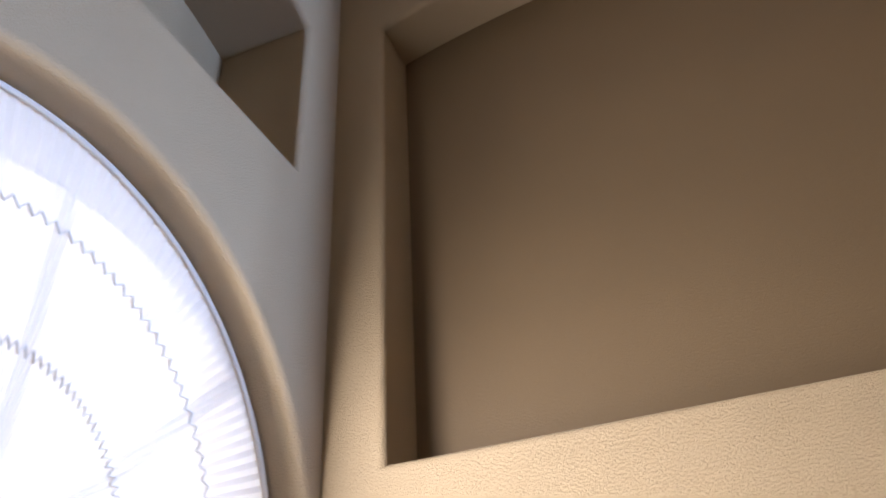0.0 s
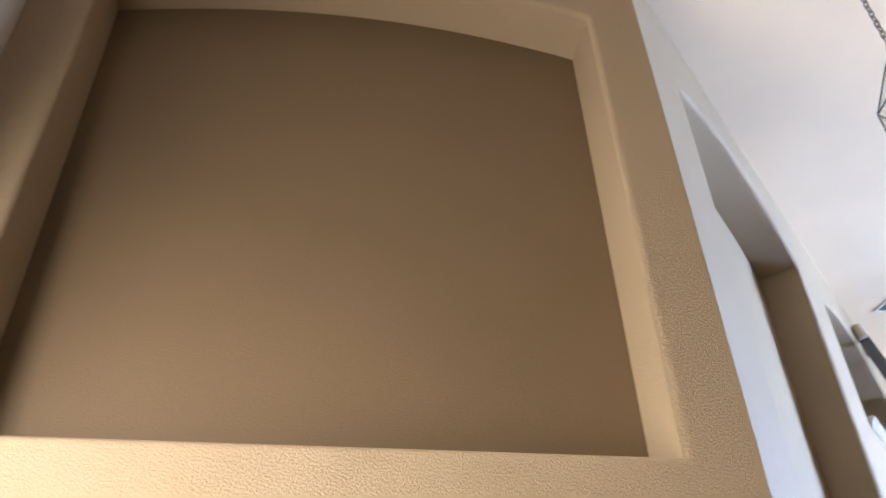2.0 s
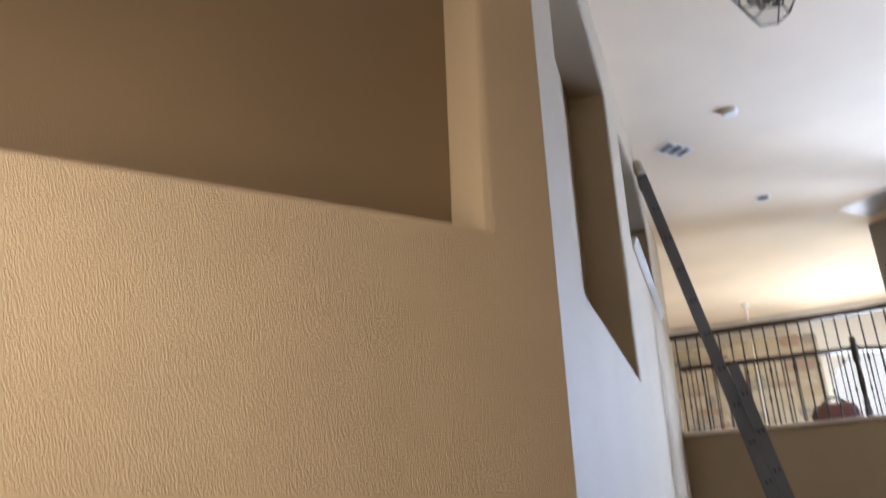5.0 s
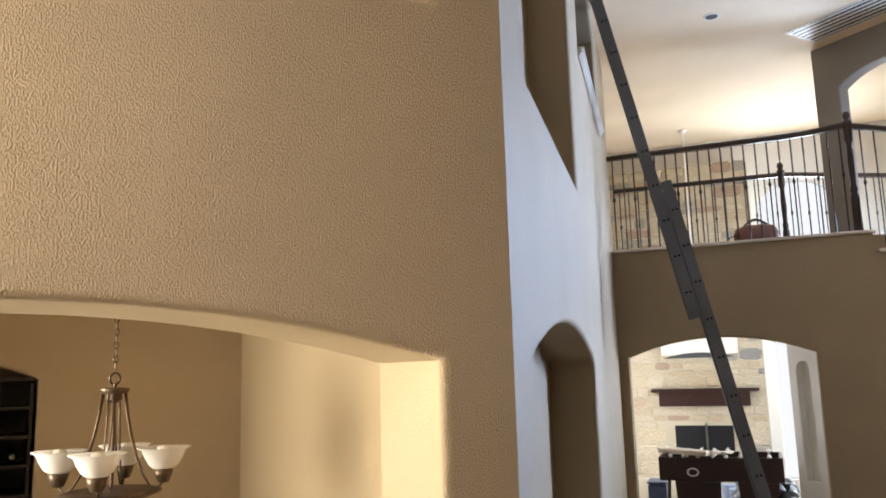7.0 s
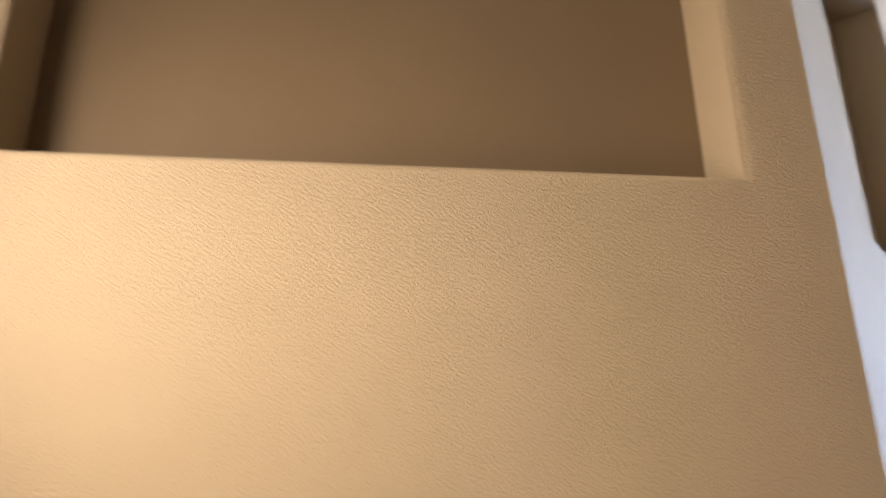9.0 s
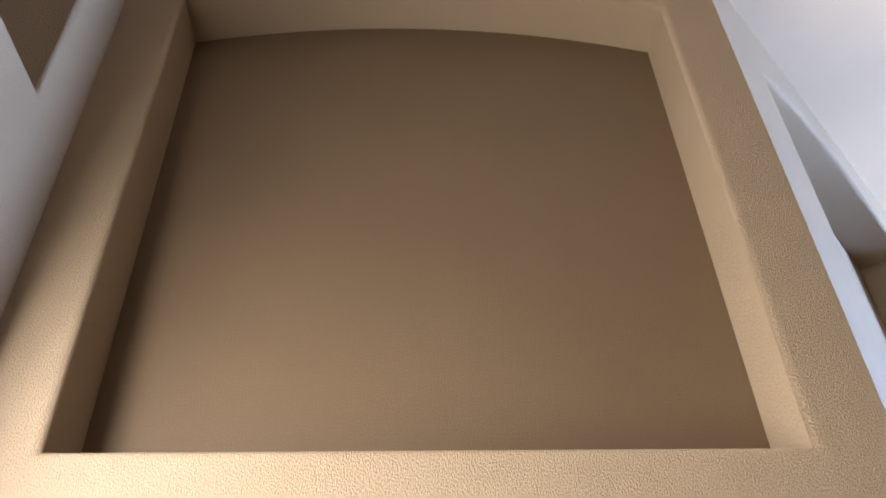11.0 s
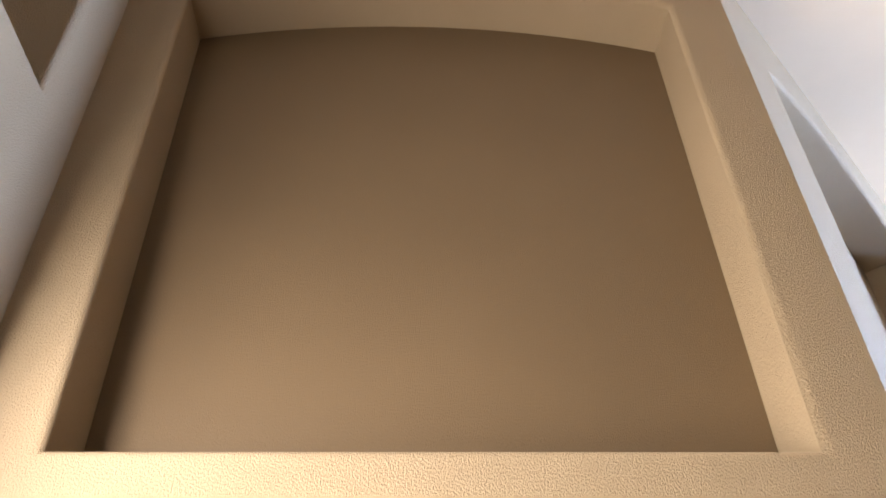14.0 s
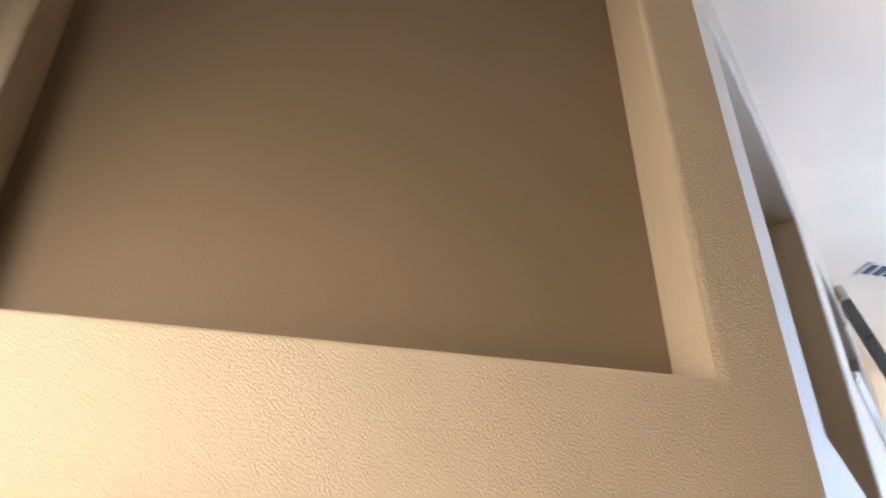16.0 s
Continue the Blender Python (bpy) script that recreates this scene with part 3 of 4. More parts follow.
def lantern(at, ztop):
    root = tagged(empty("glass_lantern"), "faceted clear glass lantern with dull metal edges on a chain", "pendant lamp")
    x, y = at
    sides, rot = 6, 0.348
    levels = [(0.048, -0.012), (0.151, -0.232), (0.150, -0.480), (0.0654, -0.637)]
    rings = []
    for j, (r, z) in enumerate(levels):
        off = rot
        rings.append([Vector((x + r * math.cos(off + math.tau * k / sides), y + r * math.sin(off + math.tau * k / sides), ztop + z)) for k in range(sides)])
    for a in rings:
        for k in range(sides):
            part("edge_bar", tube(bmesh.new(), [a[k], a[(k + 1) % sides]], 0.0036, 6), M_PEWTER, root)
    for a, b in zip(rings, rings[1:]):
        for k in range(sides):
            part("edge_bar", tube(bmesh.new(), [a[k], b[k]], 0.0036, 6), M_PEWTER, root)
            bm = bmesh.new()
            bm.faces.new([bm.verts.new(p) for p in (a[k], a[(k + 1) % sides], b[(k + 1) % sides], b[k])])
            part("pane", bm, M_PANE, root)
    bm = bmesh.new()
    bm.faces.new([bm.verts.new(p) for p in rings[-1]])
    part("pane", bm, M_PANE, root)
    part("cap", lathe(bmesh.new(), [(0.05, -0.02), (0.045, 0.0), (0.02, 0.012), (0.012, 0.035), (0.0, 0.04)], (x, y, ztop), 16), M_NICKEL, root, "", True)
    low = ztop - 0.045
    part("finial", lathe(bmesh.new(), [(0.0, -0.04), (0.02, -0.02), (0.024, 0.0), (0.01, 0.03), (0.018, 0.05), (0.0, 0.06)], (x, y, low - 0.5), 12), M_PEWTER, root, "", True)
    for k in range(6):
        a = math.tau * k / 6 + 0.1
        c, s = math.cos(a), math.sin(a)
        part("arm", tube(bmesh.new(), [(x + c * r, y + s * r, low + z) for r, z in ((0.0, -0.45), (0.02, -0.50), (0.045, -0.52), (0.066, -0.50), (0.072, -0.455))], 0.0075, 6), M_PEWTER, root, "", True)
        part("candle_cup", lathe(bmesh.new(), [(0.008, -0.46), (0.024, -0.445), (0.024, -0.438), (0.012, -0.438)], (x + c * 0.072, y + s * 0.072, low), 10), M_PEWTER, root)
        part("candle_sleeve", lathe(bmesh.new(), [(0.012, -0.438), (0.012, -0.36), (0.006, -0.355)], (x + c * 0.072, y + s * 0.072, low), 10), M_LADDERGREY, root)
        part("bulb", lathe(bmesh.new(), [(0.006, -0.355), (0.013, -0.335), (0.011, -0.315), (0.0, -0.28)], (x + c * 0.072, y + s * 0.072, low), 10), M_PANE, root, "", True)
    for k in range(2):
        a = math.pi * k + 0.2
        part("hanger_rod", tube(bmesh.new(), [(x + 0.015 * math.cos(a), y + 0.015 * math.sin(a), ztop - 0.02), (x + 0.075 * math.cos(a), y + 0.075 * math.sin(a), low - 0.44)], 0.005, 6), M_PEWTER, root)
    ring = [(x + 0.022 * math.cos(math.tau * k / 16), y, ztop + 0.06 + 0.022 * math.sin(math.tau * k / 16)) for k in range(16)]
    part("top_ring", tube(bmesh.new(), ring, 0.004, 6, True), M_NICKEL, root)
    chain(root, (x, y, CEIL - 0.03), (x, y, ztop + 0.08), material=M_NICKEL)
    part("canopy", lathe(bmesh.new(), [(0.065, 0), (0.06, -0.015), (0.02, -0.03), (0.0, -0.032)], (x, y, CEIL), 20), M_NICKEL, root, "", True)
    return root


lantern((2.1795, -0.3245), 4.650)

# ---- dining chandelier ----


def chandelier(at, hub_z):
    root = tagged(empty("dining_chandelier"), "bronze chandelier with upturned alabaster glass bells", "chandelier")
    x, y = at
    part("hub_plate", lathe(bmesh.new(), [(0.0, -0.02), (0.048, -0.02), (0.056, -0.008), (0.056, 0.0), (0.02, 0.004), (0.0, 0.004)], (x, y, hub_z), 24), M_BRONZE, root)
    part("hub_block", lathe(bmesh.new(), [(0.03, -0.02), (0.03, -0.045), (0.012, -0.055), (0.0, -0.055)], (x, y, hub_z), 16), M_BRONZE, root)
    part("centre_rod", tube(bmesh.new(), [(x, y, hub_z - 0.05), (x, y, hub_z - 0.43)], 0.008, 8), M_BRONZE, root)
    ring = [(x + 0.019 * math.cos(math.tau * k / 16), y, hub_z + 0.038 + 0.022 * math.sin(math.tau * k / 16)) for k in range(16)]
    part("hanging_ring", tube(bmesh.new(), ring, 0.005, 6, True), M_BRONZE, root)
    part("ring_stem", tube(bmesh.new(), [(x, y, hub_z), (x, y, hub_z + 0.02)], 0.008, 8), M_BRONZE, root)
    chain(root, (x, y, 2.87), (x, y, hub_z + 0.075), 0.036, 0.0026, M_BRONZE)
    part("canopy", lathe(bmesh.new(), [(0.06, 0), (0.055, -0.02), (0.0, -0.03)], (x, y, 2.9), 18), M_BRONZE, root, "", True)
    part("lower_dish", lathe(bmesh.new(), [(0.0, -0.435), (0.12, -0.425), (0.185, -0.402), (0.188, -0.392), (0.16, -0.388), (0.05, -0.383), (0.0, -0.375)], (x, y, hub_z), 28), M_BRONZE, root, "", True)
    part("lower_finial", lathe(bmesh.new(), [(0.0, -0.1), (0.02, -0.07), (0.03, -0.03), (0.012, 0.0), (0.0, 0.01)], (x, y, hub_z - 0.42), 14), M_BRONZE, root, "", True)
    for k in range(4):
        a = math.tau * k / 4 + radians(68)
        c, s = math.cos(a), math.sin(a)
        for w in (-0.013, 0.013):
            pts = []
            for r, z in ((0.042, -0.02), (0.053, -0.10), (0.068, -0.18), (0.09, -0.26), (0.115, -0.33), (0.145, -0.38), (0.173, -0.39), (0.192, -0.365)):
                f = max(0.0, 1 - r / 0.2)
                pts.append((x + c * r - s * w * f, y + s * r + c * w * f, hub_z + z))
            part("arm", tube(bmesh.new(), pts, 0.004, 6), M_BRONZE, root, "", True)
        cx, cy = x + c * 0.194, y + s * 0.194
        part("socket_cup", lathe(bmesh.new(), [(0.0, -0.37), (0.022, -0.365), (0.034, -0.335), (0.038, -0.315), (0.03, -0.312)], (cx, cy, hub_z), 14), M_BRONZE, root, "", True)
        prof = [(0.03, -0.318), (0.055, -0.30), (0.072, -0.27), (0.082, -0.245), (0.094, -0.238), (0.102, -0.232), (0.093, -0.235), (0.078, -0.244), (0.068, -0.268), (0.05, -0.296), (0.026, -0.312)]
        part("glass_bell", lathe(bmesh.new(), prof, (cx, cy, hub_z), 24), M_ALABASTER, root, "marbled white glass bell", True)
        part("bulb", lathe(bmesh.new(), [(0.012, -0.31), (0.02, -0.28), (0.032, -0.255), (0.024, -0.232), (0.0, -0.222)], (cx, cy, hub_z), 12), M_BULB, root, "", True)
    return root


chandelier((0.428, 1.5), 1.970)

# ---- wine alcove ----


def wine_rack():
    root = tagged(empty("wine_rack", (0, 0, 0)), "dark wooden wine rack filling the arched alcove", "wine rack")
    y0, y1 = 3.02, 3.34
    part("back_panel", box(bmesh.new(), (-0.90, 3.33, 0.905), (0.22, 3.35, 2.0)), M_RACK, root)
    for i in range(8):
        z = 0.93 + i * 0.155
        part("shelf", box(bmesh.new(), (-0.905, y0, z), (0.225, y1, z + 0.018), 0.003), M_RACK, root)
    for i in range(8):
        xx = -0.88 + i * 0.155
        part("divider", box(bmesh.new(), (xx, y0 + 0.01, 0.91), (xx + 0.014, y1, 1.995), 0.002), M_RACK, root)
    return root


wine_rack()
M_BOTTLE = paint("dark_green_bottle_glass", (0.012, 0.02, 0.012), 0.12, 0, 30, 0.1, 0.6)
M_FOIL = paint("bottle_foil", (0.22, 0.20, 0.17), 0.3, 0, 40, 0.3, 0.5, 0.8)


def bottle(at):
    root = tagged(empty("wine_bottle", at), "dark green wine bottle lying in the rack", "bottle", "bottles in the wine rack")
    prof = [(0.0, 0.0), (0.036, 0.003), (0.037, 0.18), (0.03, 0.205), (0.014, 0.225)]
    turn = Matrix.Rotation(radians(90), 4, "X")
    part("glass", lathe(bmesh.new(), prof, (0, 0, 0), 14), M_BOTTLE, root, "", True).matrix_local = turn
    part("foil_cap", lathe(bmesh.new(), [(0.0145, 0.222), (0.0145, 0.288), (0.0, 0.29)], (0, 0, 0), 12), M_FOIL, root, "", True).matrix_local = turn
    return root


random.seed(4)
first_bottle = None
for i in range(7):
    for j in range(7):
        if random.random() < 0.35:
            continue
        at = (-0.795 + i * 0.155, 3.325, 0.988 + j * 0.155)
        if first_bottle is None:
            first_bottle = bottle(at)
        else:
            copy_thing(first_bottle, Matrix.Translation(at))

# ---- ceiling fixtures ----


def grille(name, x0, x1, y0, y1, slats, along_x, bays, label):
    root = tagged(empty(name), label, "air vent")
    z = CEIL
    # flat dark plate in place of the shade inside the duct
    part("backing", box(bmesh.new(), (x0 + 0.02, y0 + 0.02, z - 0.004), (x1 - 0.02, y1 - 0.02, z - 0.002)), M_BLACK if not along_x else M_LADDERGREY, root)
    w = 0.03
    for lo, hi in (((x0, y0), (x1, y0 + w)), ((x0, y1 - w), (x1, y1)), ((x0, y0 + w), (x0 + w, y1 - w)), ((x1 - w, y0 + w), (x1, y1 - w))):
        part("frame", box(bmesh.new(), (*lo, z - 0.009), (*hi, z - 0.002), 0.002), M_WHITE, root)
    for b in range(1, bays):
        if along_x:
            xx = x0 + (x1 - x0) * b / bays
            part("frame", box(bmesh.new(), (xx - 0.012, y0 + w, z - 0.017), (xx + 0.012, y1 - w, z - 0.002), 0.003), M_WHITE, root)
    for i in range(slats):
        f = (i + 0.5) / slats
        if along_x:
            yy = y0 + w + (y1 - y0 - 2 * w) * f
            bm = box(bmesh.new(), (x0 + w, -0.005, -0.001), (x1 - w, 0.005, 0.001))
            bm.transform(Matrix.Translation((0, yy, z - 0.011)) @ Matrix.Rotation(radians(35), 4, "X"))
        else:
            xx = x0 + w + (x1 - x0 - 2 * w) * f
            bm = box(bmesh.new(), (-0.019, y0 + w, -0.0005), (0.019, y1 - w, 0.0005))
            bm.transform(Matrix.Translation((xx, 0, z - 0.0052)))
        part("slat", bm, M_VENT if along_x else M_WHITE, root)


grille("supply_vent", 4.60, 4.93, 2.73, 2.94, 9, True, 3, "small white louvred ceiling vent")
grille("return_air_grille", 7.47, 8.02, 2.15, 3.20, 6, False, 1, "long white slatted return air grille on the ceiling")


def smoke_detector(x, y):
    root = tagged(empty("smoke_detector"), "round white smoke detector on the ceiling", "smoke detector")
    part("base", lathe(bmesh.new(), [(0.075, 0), (0.075, -0.012), (0.0, -0.012)], (x, y, CEIL - 0.001), 28), M_WHITE, root)
    part("cover", lathe(bmesh.new(), [(0.068, -0.012), (0.066, -0.03), (0.05, -0.04), (0.0, -0.042)], (x, y, CEIL), 28), M_WHITE, root)


def can_light(x, y):
    root = tagged(empty("recessed_light"), "unlit recessed downlight with a white trim ring", "downlight")
    part("trim_ring", lathe(bmesh.new(), [(0.062, -0.003), (0.07, -0.010), (0.088, -0.006), (0.09, 0.0)], (x, y, CEIL), 28), M_WHITE, root, "", True)
    part("lamp_face", lathe(bmesh.new(), [(0.064, -0.004), (0.03, -0.0035), (0.0, -0.003)], (x, y, CEIL), 28), M_LADDERGREY, root)


smoke_detector(4.749, 2.118)
can_light(6.399, 3.297)

pend = tagged(empty("rod_pendant"), "slim white ceiling rod with a small bell fixture", "pendant lamp")
part("canopy", lathe(bmesh.new(), [(0.07, 0), (0.06, -0.03), (0.02, -0.06), (0.0, -0.06)], (9.2, 6.27, CEIL), 18), M_WHITE, pend, "", True)
part("rod", tube(bmesh.new(), [(9.2, 6.27, CEIL - 0.05), (9.2, 6.27, 3.55)], 0.012, 8), M_WHITE, pend)
part("bell", lathe(bmesh.new(), [(0.02, 0.1), (0.06, 0.06), (0.09, 0.0), (0.085, -0.05), (0.0, -0.06)], (9.2, 6.27, 3.5), 18), M_WHITE, pend, "", True)

# ---- fireplace ----


def stone_material():
    m, n, l, b = nodes_of("mixed_limestone")
    info = n.new("ShaderNodeObjectInfo")
    ramp = n.new("ShaderNodeValToRGB")
    ramp.color_ramp.interpolation = "CONSTANT"
    cols = [(0.0, (0.52, 0.43, 0.29)), (0.36, (0.55, 0.46, 0.33)), (0.66, (0.49, 0.38, 0.25)), (0.76, (0.35, 0.31, 0.25)), (0.85, (0.40, 0.28, 0.20)), (0.93, (0.25, 0.23, 0.21))]
    while len(ramp.color_ramp.elements) < len(cols):
        ramp.color_ramp.elements.new(0.5)
    for e, (p, c) in zip(ramp.color_ramp.elements, cols):
        e.position, e.color = p, (*c, 1)
    l.new(info.outputs["Random"], ramp.inputs[0])
    tc = n.new("ShaderNodeTexCoord")
    nz = n.new("ShaderNodeTexNoise")
    nz.inputs["Scale"].default_value, nz.inputs["Detail"].default_value = 9, 5
    l.new(tc.outputs["Object"], nz.inputs["Vector"])
    mr = n.new("ShaderNodeMapRange")
    mr.inputs["To Min"].default_value, mr.inputs["To Max"].default_value = 0.6, 1.4
    l.new(nz.outputs["Fac"], mr.inputs["Value"])
    mul = n.new("ShaderNodeVectorMath")
    mul.operation = "SCALE"
    l.new(ramp.outputs[0], mul.inputs[0])
    l.new(mr.outputs[0], mul.inputs["Scale"])
    l.new(mul.outputs[0], b.inputs["Base Color"])
    b.inputs["Roughness"].default_value = 0.85
    bump = n.new("ShaderNodeBump")
    bump.inputs["Distance"].default_value = 0.012
    l.new(nz.outputs["Fac"], bump.inputs["Height"])
    l.new(bump.outputs[0], b.inputs["Normal"])
    return m


M_STONE = stone_material()
M_MORTAR = paint("pale_mortar", (0.50, 0.43, 0.31), 0.9, 0.002, 40, 0.12)


def fireplace():
    root = tagged(empty("stone_fireplace"), "tall rough limestone chimney breast with a hearth opening", "fireplace")
    root.matrix_world = plan_frame(on_bal(0, 4.05), V)
    s0, s1, top = -0.95, 1.52, 5.15
    part("core", box(bmesh.new(), (s0, -0.014, 0), (s1, 0.24, top)), M_MORTAR, root)
    fb = (0.14, 1.0, 0.28, 1.06)
    part("firebox", box(bmesh.new(), (fb[0], -0.03, fb[2]), (fb[1], -0.015, fb[3]), 0.004), M_BLACK, root, "black glass firebox doors")
    part("door_bar", box(bmesh.new(), (0.59, -0.05, fb[2]), (0.625, -0.031, fb[3] + 0.04), 0.004), M_NICKEL, root)
    part("hearth", box(bmesh.new(), (s0, -0.45, 0.0), (s1, -0.03, 0.3), 0.015), M_MORTAR, root)
    body = part("mantel", box(bmesh.new(), (-0.06, -0.16, 1.36), (1.28, -0.035, 1.575), 0.006), M_REDWOOD, root, "cherry wood mantel with two raised panels")
    part("mantel_shelf", box(bmesh.new(), (-0.17, -0.24, 1.576), (1.42, -0.035, 1.63), 0.012), M_REDWOOD, body)
    for a in (-0.01, 0.63):
        part("raised_panel", box(bmesh.new(), (a, -0.178, 1.40), (a + 0.59, -0.155, 1.535), 0.012), M_REDWOOD, body)
    shapes = []
    random.seed(11)
    for v in range(5):
        bm = box(bmesh.new(), (-0.5, -0.5, -0.5), (0.5, 0.5, 0.5), 0.0)
        bmesh.ops.bevel(bm, geom=bm.edges[:], offset=0.12, segments=2, affect="EDGES")
        for q in bm.verts:
            q.co += Vector((random.uniform(-0.035, 0.035), random.uniform(-0.12, 0.12), random.uniform(-0.05, 0.05)))
        me = bpy.data.meshes.new("stone")
        bmesh.ops.recalc_face_normals(bm, faces=bm.faces)
        bm.to_mesh(me)
        bm.free()
        me.materials.append(M_STONE)
        shapes.append(me)
    z, count = 0.3, 0
    while z < top - 0.05:
        near = 0.95 < z < 2.45 or z > 3.55
        h = random.choice((0.10, 0.12, 0.15, 0.18)) if near else 0.24
        s = s0 + random.uniform(-0.08, 0.0)
        while s < s1:
            w = random.uniform(0.16, 0.46) if near else random.uniform(0.35, 0.6)
            a, c = max(s, s0), min(s + w, s1)
            if c - a > 0.06 and not (c > fb[0] and a < fb[1] and z + h > fb[2] and z < fb[3]):
                ob = new("stone", random.choice(shapes))
                ob.parent = root
                ob.location = ((a + c) / 2, random.uniform(-0.006, 0.006), z + h / 2)
                ob.scale = (c - a - 0.018, 0.06, h - 0.018)
                count += 1
            s += w
        z += h
    return root


fireplace()

art = tagged(empty("arched_mirror"), "pale glazed panel with a dark arched base above the mantel", "wall panel")


def outline_plate(loop, y0, y1):
    bm = bmesh.new()
    fr = [bm.verts.new((x, y0, z)) for x, z in loop]
    bk = [bm.verts.new((x, y1, z)) for x, z in loop]
    bm.faces.new(fr)
    bm.faces.new(bk)
    for i in range(len(loop)):
        bm.faces.new((fr[i - 1], fr[i], bk[i], bk[i - 1]))
    return bm


part("board", outline_plate(arch(0.02, 1.16, 2.16, 2.62, 2.8), -0.06, -0.04), M_WHITE, art)
part("dark_base", outline_plate(arch(0.05, 1.10, 2.10, 2.105, 2.18), -0.075, -0.062), M_LADDERGREY, art, "dark curved base strip")
part("frame", tube(bmesh.new(), [(x, -0.055, z) for x, z in arch(0.02, 1.16, 2.16, 2.62, 2.8)], 0.014, 6, True), M_WHITE, art)
art.matrix_world = plan_frame(on_bal(0, 4.05), V)

# ---- table football ----


def tapered_leg(x0, x1, taper, y0, y1, z0, z1):
    """A broad panel leg, narrower at the foot."""
    bm = bmesh.new()
    lo = [bm.verts.new(p) for p in ((x0 + taper, y0, z0), (x1 - taper, y0, z0), (x1 - taper, y1, z0), (x0 + taper, y1, z0))]
    hi = [bm.verts.new(p) for p in ((x0, y0, z1), (x1, y0, z1), (x1, y1, z1), (x0, y1, z1))]
    bm.faces.new(lo)
    bm.faces.new(hi)
    for k in range(4):
        bm.faces.new((lo[k - 1], lo[k], hi[k], hi[k - 1]))
    bmesh.ops.bevel(bm, geom=bm.edges[:], offset=0.008, segments=2, affect="EDGES")
    return bm


def football_table():
    root = tagged(empty("table_football"), "dark reddish wooden table football with chrome rods", "game table")
    root.matrix_world = plan_frame(on_bal(0.22, 0.86), V)
    L, D, H = 1.36, 0.70, 0.93
    for y0, y1 in ((0, 0.03), (D - 0.03, D)):
        part("side_panel", box(bmesh.new(), (0, y0, H - 0.27), (L, y1, H), 0.006), M_REDWOOD, root)
    for x0, x1 in ((0, 0.03), (L - 0.03, L)):
        part("end_panel", box(bmesh.new(), (x0, 0.031, H - 0.27), (x1, D - 0.031, H), 0.006), M_REDWOOD, root)
    part("bottom_panel", box(bmesh.new(), (0.031, 0.031, H - 0.268), (L - 0.031, D - 0.031, H - 0.25)), M_REDWOOD, root)
    part("playing_field", box(bmesh.new(), (0.031, 0.031, H - 0.16), (L - 0.031, D - 0.031, H - 0.14)), paint("green_field", (0.03, 0.16, 0.06), 0.5), root, "green playing field")
    for x0, x1 in ((0.17, 0.66), (L - 0.50, L - 0.06)):
        for y0, y1 in ((0.01, 0.07), (D - 0.07, D - 0.01)):
            part("leg", tapered_leg(x0, x1, 0.05, y0, y1, 0.0, H - 0.272), M_REDWOOD, root)
    ring = [(0.38 + 0.06 * math.cos(math.tau * k / 20), -0.006, H - 0.17 + 0.042 * math.sin(math.tau * k / 20)) for k in range(20)]
    part("ball_return", tube(bmesh.new(), ring, 0.010, 6, True), M_WHITE, root, "white oval ball return")
    for i in range(8):
        xx = 0.14 + i * (L - 0.28) / 7
        near = i % 2
        rod = part("rod", tube(bmesh.new(), [(xx, -0.25 if near else -0.10, H + 0.012), (xx, D + (0.10 if near else 0.25), H + 0.012)], 0.009, 8), M_CHROME, root, "chrome rod")
        yy = -0.25 if near else D + 0.14
        part("grip", tube(bmesh.new(), [(xx, yy, H + 0.012), (xx, yy + 0.11, H + 0.012)], 0.017, 10), M_BLACK, rod)
        for y in (0.0, D):
            part("bearing", lathe(bmesh.new(), [(0.0, -0.024), (0.018, -0.016), (0.024, 0.0), (0.018, 0.016), (0.0, 0.024)], (xx, y, H + 0.012), 10), M_WHITE, rod, "white plastic bearing", True)
        for k in range(2 + i % 3):
            y = 0.14 + 0.42 * (k + 0.5) / (2 + i % 3)
            part("player_figure", box(bmesh.new(), (xx - 0.012, y - 0.012, H - 0.085), (xx + 0.012, y + 0.012, H + 0.04), 0.006), M_WHITE if i % 2 else M_BLUE, rod)
    return root


M_CHROME = paint("polished_chrome", (0.75, 0.75, 0.76), 0.15, 0, 40, 0.05, 0.5, 1.0)
M_BLUE = paint("blue_plastic", (0.015, 0.03, 0.09), 0.4)
M_PAPER = paint("cream_paper", (0.70, 0.64, 0.52), 0.85, 0.001, 30, 0.10)
football_table()

# ---- moulding lengths and papers left on the table and floor ----
random.seed(21)
for k in range(7):
    w = random.uniform(0.62, 0.88)
    bm = box(bmesh.new(), (-w / 2, -0.035, 0), (w / 2, 0.035, 0.016), 0.003)
    box(bm, (-w / 2, -0.035, 0.0155), (w / 2, -0.005, 0.024), 0.003)
    ob = part("moulding", bm, M_WHITE)
    ob.location = on_bal(0.50 + 0.04 * (k % 4), 0.90 + 0.075 * (k % 4), 0.958 + 0.026 * (k // 4))
    ob.rotation_euler = (0, 0, AB + radians(-34 + random.uniform(-7, 7)))
    tagged(ob, "white painted moulding length lying on the game table", "moulding", "mouldings on the game table")


